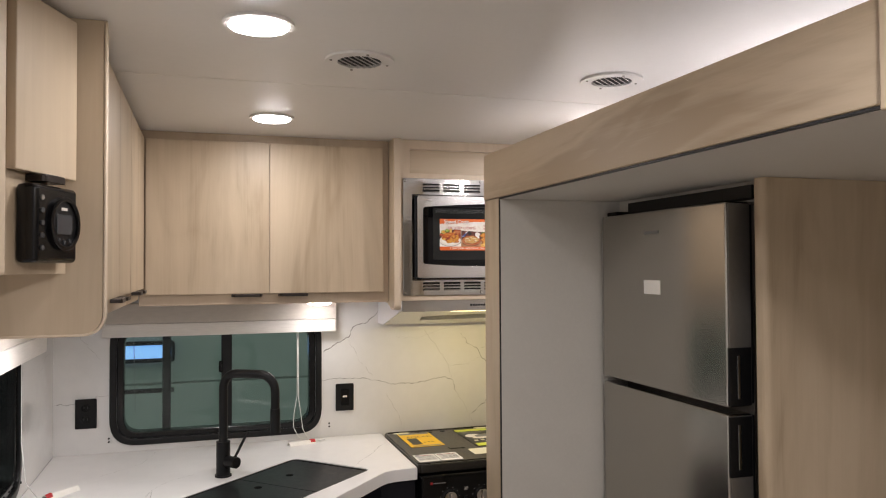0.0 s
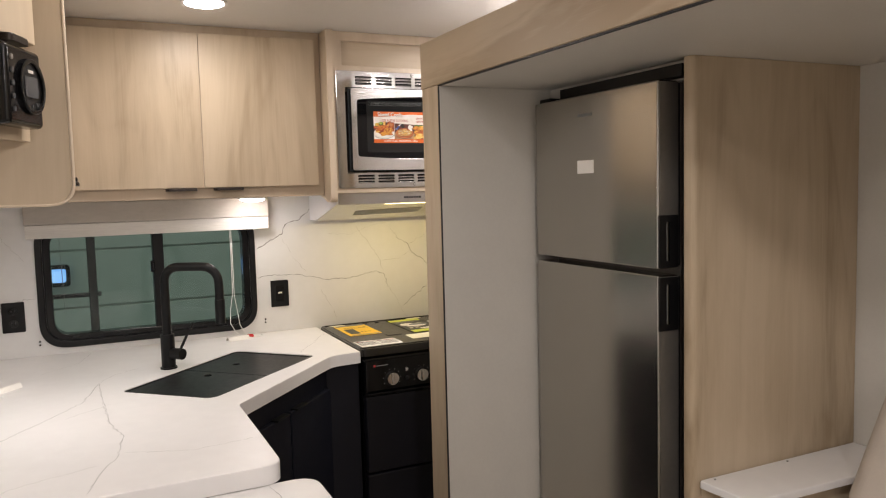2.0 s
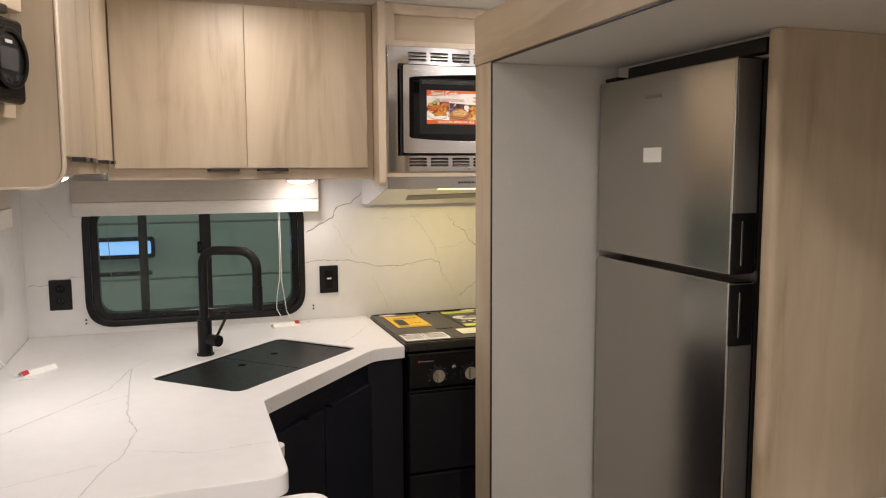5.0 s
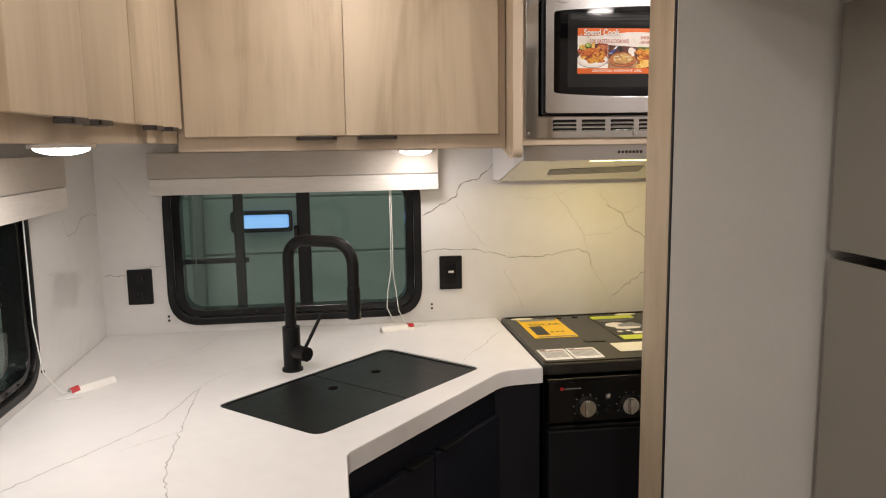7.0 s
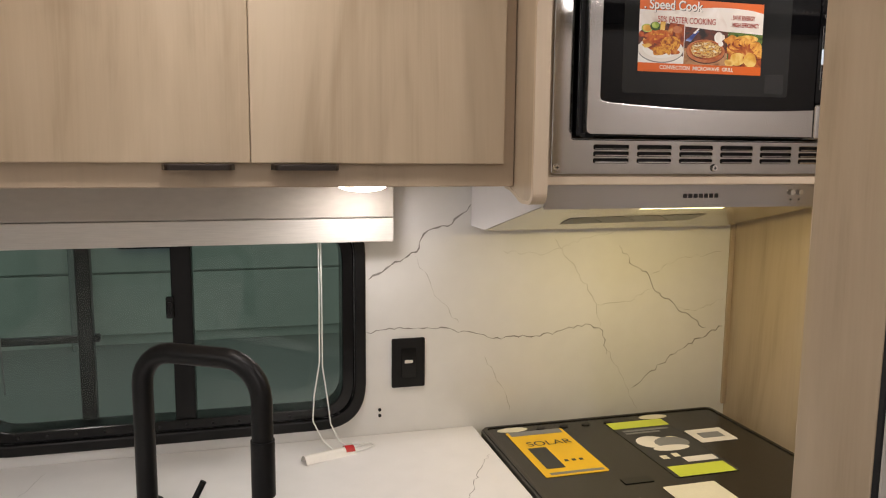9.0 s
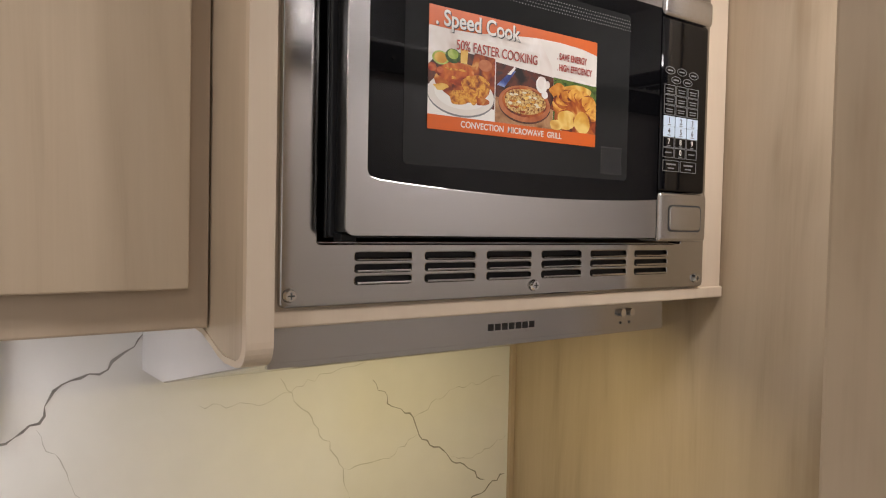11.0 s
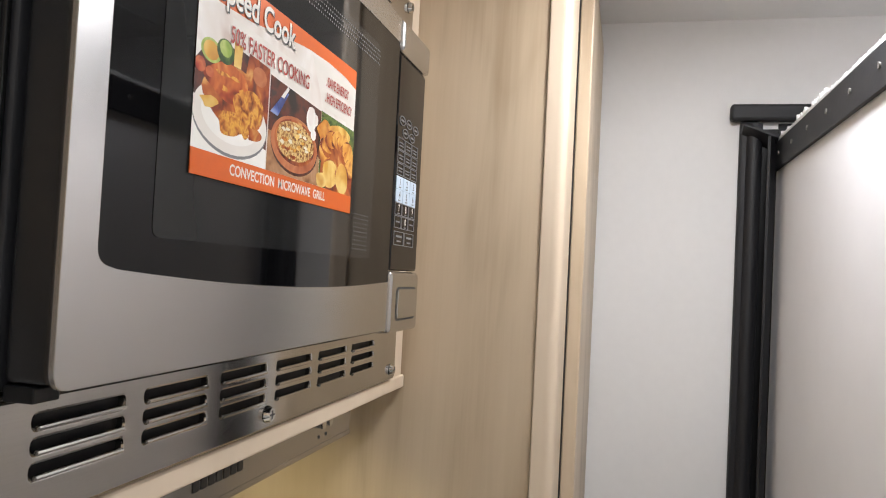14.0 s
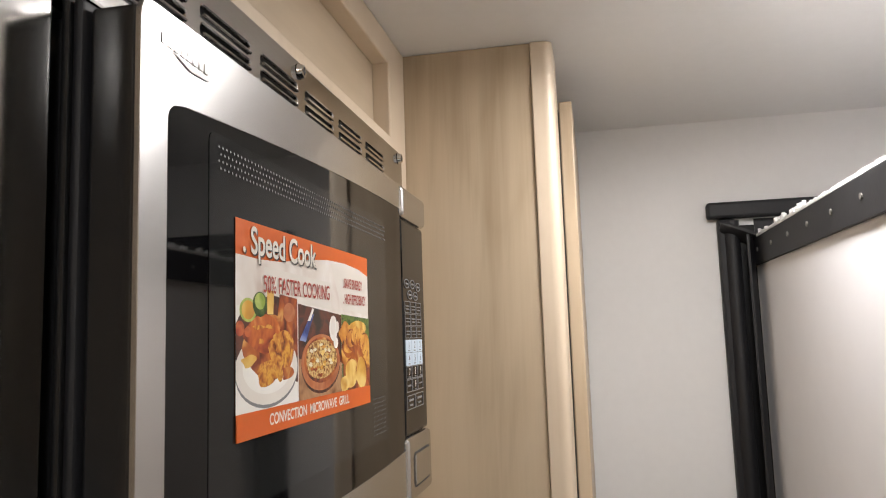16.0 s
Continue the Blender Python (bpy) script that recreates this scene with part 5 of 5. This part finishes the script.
# the promotional label on the door
ad = thing("promotional_label", "orange food picture label stuck on the microwave door", "label", (1.565, -0.473, 1.67))
AX0, AX1, AZ0, AZ1 = 1.449, 1.678, 1.6715, 1.7865
W, H = AX1 - AX0, AZ1 - AZ0
LAYER = [0]


def ink(outl, mt, name="picture"):
    LAYER[0] += 1
    y = -0.4726 - 0.000006 * LAYER[0]
    return part(name, standing([(AX0 + min(max(u, 0), 1) * W, AZ0 + w * H) for u, w in outl], y, y + 0.000004), mt, ad)


def blob(u, w, ru, rw, wobble=0.15, seg=26):
    """An uneven round patch."""
    a0 = random.uniform(0, 6)
    return [(u + ru * math.cos(a) * (1 + wobble * math.sin(3 * a + a0)), w + rw * math.sin(a) * (1 + wobble * math.sin(2 * a + a0))) for a in (2 * math.pi * k / seg for k in range(seg))]


ink(rect(0, 1, 0, 1), "orange", "sheet")
ink([(0, 0.12), (1, 0.12), (1, 0.87), (0.9, 0.905), (0.75, 0.92), (0.6, 0.915), (0.4, 0.88), (0.25, 0.84), (0.12, 0.83), (0, 0.835)], "fade")
ink([(0.15, 0.655), (0.62, 0.62), (0.62, 0.78), (0.15, 0.80)], "label_white")
ink([(0.72, 0.63), (1, 0.60), (1, 0.86), (0.9, 0.90), (0.75, 0.915), (0.62, 0.90)], "label_white")
ink([(0, 0.12), (0.355, 0.12), (0.355, 0.64), (0.2, 0.66), (0, 0.60)], "paper")
ink([(0, 0.36), (0.355, 0.22), (0.355, 0.64), (0.2, 0.665), (0.05, 0.62), (0, 0.52)], "shade")
ink([(0.21, 0.40), (0.355, 0.36), (0.355, 0.66), (0.24, 0.675)], "roast")
ink(disc(0.175, 0.300, 0.180, 0.178, 32), "print_grey")
ink(disc(0.175, 0.310, 0.178, 0.172, 32), "label_white")
ink(disc(0.175, 0.318, 0.142, 0.130, 32), "paper")
ink(blob(0.190, 0.410, 0.150, 0.150, 0.07), "roast")
ink(blob(0.150, 0.475, 0.105, 0.085, 0.12), "glaze")
ink(blob(0.250, 0.385, 0.075, 0.105, 0.15), "golden")
ink(blob(0.165, 0.285, 0.060, 0.068, 0.15), "golden")
ink(blob(0.285, 0.275, 0.035, 0.040, 0.25), "roast")
ink(blob(0.235, 0.290, 0.022, 0.050, 0.2), "golden")
ink(blob(0.065, 0.350, 0.036, 0.028, 0.25), "roll")
for u, w, ru, rw in ((0.115, 0.505, 0.030, 0.012), (0.175, 0.510, 0.022, 0.010), (0.210, 0.455, 0.012, 0.022), (0.130, 0.440, 0.012, 0.016)):
    ink(blob(u, w, ru, rw, 0.25), "golden")
ink(disc(0.062, 0.585, 0.044, 0.056), "fruit")
ink(disc(0.062, 0.585, 0.034, 0.044), "roll")
ink(disc(0.125, 0.615, 0.040, 0.060), "leaf")
ink(disc(0.125, 0.630, 0.028, 0.040), "fruit")
ink([(0.165, 0.57), (0.165, 0.69), (0.205, 0.685), (0.20, 0.57)], "roll")
ink(disc(0.30, 0.585, 0.038, 0.05), "terracotta")
ink(disc(0.02, 0.50, 0.022, 0.035), "tomato")
ink(disc(0.06, 0.485, 0.018, 0.025), "tomato")
ink([(0.36, 0.12), (0.71, 0.12), (0.71, 0.59), (0.36, 0.635)], "shade")
ink([(0.36, 0.12), (0.71, 0.12), (0.71, 0.30), (0.36, 0.34)], "table_brown")
ink(disc(0.535, 0.300, 0.158, 0.165, 32), "shade")
ink(disc(0.535, 0.312, 0.157, 0.160, 32), "terracotta")
ink(disc(0.535, 0.325, 0.136, 0.130, 32), "roast")
ink(blob(0.535, 0.330, 0.126, 0.116, 0.04), "pizza")
for k in range(26):
    a, q = random.uniform(0, 6.28), random.uniform(0, 1) ** 0.5
    ink(blob(0.535 + 0.105 * q * math.cos(a), 0.330 + 0.095 * q * math.sin(a), 0.014, 0.010, 0.3, 10), random.choice(("roll", "cream", "roast", "golden")))
ink(disc(0.635, 0.505, 0.036, 0.075), "paper")
ink(disc(0.630, 0.515, 0.020, 0.05), "fade")
ink(disc(0.635, 0.565, 0.022, 0.016), "fade")
ink(disc(0.672, 0.515, 0.014, 0.035), "fade")
ink(disc(0.655, 0.42, 0.020, 0.035), "paper")
ink([(0.365, 0.44), (0.445, 0.575), (0.475, 0.585), (0.41, 0.43)], "blue")
ink([(0.425, 0.545), (0.465, 0.62), (0.475, 0.61), (0.445, 0.545)], "paper")
ink([(0.71, 0.12), (1, 0.12), (1, 0.575), (0.71, 0.595)], "leaf")
ink(blob(0.88, 0.27, 0.165, 0.20, 0.06), "roast")
ink(blob(0.87, 0.50, 0.10, 0.055, 0.1), "roll")
ink(blob(0.74, 0.47, 0.05, 0.07, 0.2), "bread")
for k in range(8):
    a = 2.9 - 0.42 * k
    ink(blob(0.86 + 0.115 * math.cos(a), 0.30 + 0.15 * math.sin(a), 0.055, 0.066, 0.12), "roast")
    ink(blob(0.862 + 0.115 * math.cos(a), 0.31 + 0.15 * math.sin(a), 0.048, 0.058, 0.12), "bread")
ink(blob(0.80, 0.215, 0.070, 0.105, 0.08), "roast")
ink(blob(0.80, 0.22, 0.062, 0.095, 0.08), "roll")
ink(blob(0.905, 0.21, 0.062, 0.11, 0.08), "roast")
ink(blob(0.905, 0.215, 0.055, 0.10, 0.08), "roll")
ink(blob(0.735, 0.165, 0.045, 0.05, 0.1), "roll")
ink([(0, 0), (1, 0), (1, 0.118), (0, 0.118)], "orange")


def words(text, u, w, height, mt, bold=0.0, squash=1.0):
    y = -0.4726 - 0.000006 * (LAYER[0] + 2)
    lettering(text, height, Matrix.Translation((AX0 + u * W, y, AZ0 + w * H)) @ pose(0, 0, 0, 90) @ Matrix.Diagonal((squash, 1, 1, 1)), mt, ad, bold=bold)


words(". Speed Cook", 0.035, 0.845, 0.0150, "print_dark", 0.0004, 0.92)
LAYER[0] += 3
words(". Speed Cook", 0.030, 0.852, 0.0150, "label_white", 0.0004, 0.92)
words("50% FASTER COOKING", 0.14, 0.675, 0.0098, "print_red", 0.0001, 0.76)
words(". SAVE ENERGY", 0.728, 0.765, 0.0072, "print_red", 0.0002, 0.68)
words(". HIGH EFFICIENCY", 0.728, 0.665, 0.0072, "print_red", 0.0002, 0.64)
words("CONVECTION  MICROWAVE  GRILL", 0.17, 0.040, 0.0062, "label_white", 0.0002, 0.98)

# ---- range hood ----
hood = thing("range_hood", "brushed steel under-cabinet range hood with a lit strip", "range hood", (1.63, -0.2, 1.37))
HX0, HX1 = 1.326, 1.905
prof = [(-0.400, 1.4875), (-0.400, 1.450), (-0.092, 1.377), (-0.002, 1.377), (-0.002, 1.4875)]
part("shell", sidelong(prof, HX0, HX1, (), 0.0015), "steel", hood)
part("side_cheek", sidelong([(-0.399, 1.4865), (-0.399, 1.4515), (-0.091, 1.3785), (-0.002, 1.3785), (-0.002, 1.4865)], HX0 - 0.003, HX0 - 0.0005), "slide_out", hood, "pale side cheek")
under = lambda u, s, lift: (u, -0.400 + s * 0.308, 1.450 - s * 0.073 - lift)
bm = bmesh.new()
edge = lambda q, far: 0.36 + (0.10 * (1 - q) if not far else 0.36 - 0.10 * q)
for k in range(4):
    q0, q1 = k / 4 + 0.006, (k + 1) / 4 - 0.006
    spot = lambda q, far: under(1.445 + 0.28 * q + (0.035 if far else -0.035) * (1 if 0.1 < q < 0.9 else 0.2), edge(q, far), 0.001)
    bm.faces.new([bm.verts.new(p) for p in (spot(q0, False), spot(q1, False), spot(q1, True), spot(q0, True))])
part("grille", bm, "print_grey", hood, "dark mesh grille in slanted panes")
bm = bmesh.new()
bm.faces.new([bm.verts.new(p) for p in (under(1.52, 0.06, 0.002), under(1.69, 0.06, 0.002), under(1.69, 0.085, 0.002), under(1.52, 0.085, 0.002))])
part("front_lip", box(HX0, HX1, -0.4004, -0.395, 1.4456, 1.4506), "steel", hood)
part("light_strip", bm, "strip", hood, "glowing warm light strip")
hl = bpy.data.lights.new("hood_lamp", "AREA")
hl.shape, hl.size, hl.size_y, hl.energy, hl.color = "RECTANGLE", 0.26, 0.03, HOOD_POWER, YELLOW
new("hood_lamp", hl).matrix_world = look((1.645, -0.362, 1.434), (1.66, -0.16, 1.0))
for x in (1.817, 1.835):
    part("button", rod((x, -0.4005, 1.472), (x, -0.4055, 1.472), 0.005, 12), "chrome", hood)
    part("mark", box(x - 0.0015, x + 0.0015, -0.4007, -0.4002, 1.457, 1.460), "print_dark", hood)
for k in range(7):
    x = 1.591 + k * 0.0106
    part("badge_bar", box(x, x + 0.0075, -0.4007, -0.4002, 1.463, 1.4705), "print_dark", hood)
part("slot", box(1.40, 1.415, -0.390, -0.380, 1.444, 1.447), "plastic", hood)

# under-cabinet lights
puck((1.057, -0.155, 1.483), 0.056, UNDER_POWER * 0.22, "lamp_under", 0.014, "round under-cabinet LED light, switched on", "cabinet light", "under_cabinet_light")
puck((0.335, -0.96, 1.506), 0.056, UNDER_POWER * 1.6, "lamp_under", 0.014, "round under-cabinet LED light, switched on", "cabinet light", "under_cabinet_light")

# ---- tall end panel, closet door ----
tall = thing("tall_end_panel", "tall pale oak end panel beside the range", "panel", (2.0, -0.3, 0), kind="structure")
part("panel", box(1.995, 2.018, -0.5905, -0.0005, 0.0, CEIL - 0.001), "oak", tall)
part("edge_moulding", moved(plate(rounded([(1.992, -0.591), (1.992, -0.618), (2.090, -0.618), (2.090, -0.591)], [0.002, 0.024, 0.006, 0.002], 8), 0.0, CEIL - 0.001), Matrix()), "oak_edge", tall, "rounded pale oak edge moulding", True)
part("corner_strip", box(1.985, 1.9945, -0.008, -0.0005, 0.92, 1.48), "oak_inner", tall, "thin brown corner strip")
part("closet_frame", box(2.091, 2.439, -0.611, -0.591, 0.0, CEIL - 0.001), "oak", tall)
closet = thing("closet_door", "pale oak closet door with a square edge, closed", "door", (2.24, -0.62, 0.02), kind="structure")
part("leaf", box(2.094, 2.43, -0.637, -0.619, 0.03, 2.032, 0.002), "oak", closet)
# black strip put in for the shade between leaf and frame
part("dark_gap", box(2.0905, 2.425, -0.6187, -0.6115, 0.03, 2.02), "rubber", closet)

# ---- small things ----


def outlet(x, z, kind_label, sockets):
    ob = thing("wall_outlet", kind_label, "outlet", (x, 0, z))
    part("plate", standing(rect(x - 0.037, x + 0.037, z - 0.055, z + 0.055, 0.004), -0.006, -0.0005, (), 0.0015), "plastic", ob)
    if sockets:
        for dz in (-0.022, 0.022):
            part("socket", standing(disc(x, z + dz, 0.016, 0.014, 20), -0.0075, -0.006), "gloss", ob)
            for dx in (-0.006, 0.006):
                part("slot", box(x + dx - 0.001, x + dx + 0.001, -0.0079, -0.0076, z + dz - 0.002, z + dz + 0.006), "print_dark", ob)
    else:
        part("insert", standing(rect(x - 0.016, x + 0.016, z - 0.033, z + 0.033, 0.002), -0.008, -0.0065), "gloss", ob)
        part("sticker", box(x - 0.009, x + 0.009, -0.0086, -0.0082, z + 0.0, z + 0.007), "label_white", ob, "small white sticker")
    return ob


outlet(0.211, 1.070, "black double wall outlet on the marble backsplash", True)
outlet(1.182, 1.078, "black wall switch plate with a small white sticker", False)
for x, z in ((1.118, 0.967), (0.290, 0.965)):
    clip = thing("cord_clip", "small black cord clip screws on the backsplash", "clip", (x, 0, z))
    for dz in (0.008, -0.005):
        part("screw", rod((x, -0.0005, z + dz), (x, -0.005, z + dz), 0.0035, 10), "plastic", clip)
solo("cord_clip", moved(rod((0, 0, 0), (0.005, 0, 0), 0.004, 10), Matrix.Translation((LEFT + 0.0005, -0.52, 0.965))), "plastic", "small black cord clip screw on the side wall", "clip")

cord = thing("blind_cord", "thin white blind cords hanging over the kitchen window", "cord", (0.99, -0.04, 0.92))
part("cord", tube([(0.985, -0.028, 1.40), (0.986, -0.03, 1.25), (0.985, -0.032, 1.10), (0.972, -0.04, 1.03), (0.968, -0.05, 0.98), (0.985, -0.07, 0.945), (1.01, -0.09, 0.925)], 0.0016, 6), "cord", cord)
part("cord", tube([(0.990, -0.028, 1.40), (0.991, -0.03, 1.25), (0.991, -0.032, 1.09), (1.0, -0.04, 1.02), (1.005, -0.05, 0.97), (1.02, -0.07, 0.94), (1.045, -0.08, 0.924)], 0.0016, 6), "cord", cord)
part("loop", tube([(1.05 + 0.045 * math.sin(k * 0.9), -0.075 + 0.025 * math.cos(k * 0.7), 0.9235) for k in range(9)], 0.0015, 6), "cord", cord)
solo("rod_wand", rod((0.372, 0.02, 1.40), (0.380, 0.02, 1.06), 0.0013, 8), "print_grey", "thin white blind wand in the kitchen window", "wand")


def tag(at, turn, flip):
    m = Matrix.Translation(at) @ pose(0, 0, 0, 0, 0, turn)
    ob = thing("warning_tag", "white folded blind tag with red print on the counter", "tag", at, "blind tags")


    def arched(u0, u1, v, lift):
        """A strip of card bowed across its width."""
        b3, cols = bmesh.new(), []
        for i in range(9):
            w = -v + 2 * v * i / 8
            h = 0.001 + lift + 0.015 * (1 - (w / 0.014) ** 2)
            cols.append((b3.verts.new((u0, w, h)), b3.verts.new((u1, w, h + flip * 0.001))))
        for (a, b), (c, e) in zip(cols, cols[1:]):
            b3.faces.new((a, b, e, c))
        return moved(b3, m)

    card = part("card", arched(-0.056, 0.056, 0.014, 0), "paper", ob, "white arched card", True)
    part("red_print", arched(0.034, 0.0545, 0.0115, 0.0006), "red", ob, "red printed patch", True)
    return ob


tag((0.995, -0.105, 0.9205), 20, -2)
tag((0.215, -0.53, 0.9205), 226, -3)
part_cord = solo("blind_cord", tube([(LEFT + 0.02, -0.60, 1.36), (LEFT + 0.02, -0.598, 1.1), (LEFT + 0.03, -0.59, 0.98), (LEFT + 0.06, -0.57, 0.925), (LEFT + 0.09, -0.56, 0.9225), (LEFT + 0.06, -0.62, 0.9225), (LEFT + 0.12, -0.60, 0.9225)], 0.0016, 6), "cord", "thin white blind cord hanging by the side window", "cord")
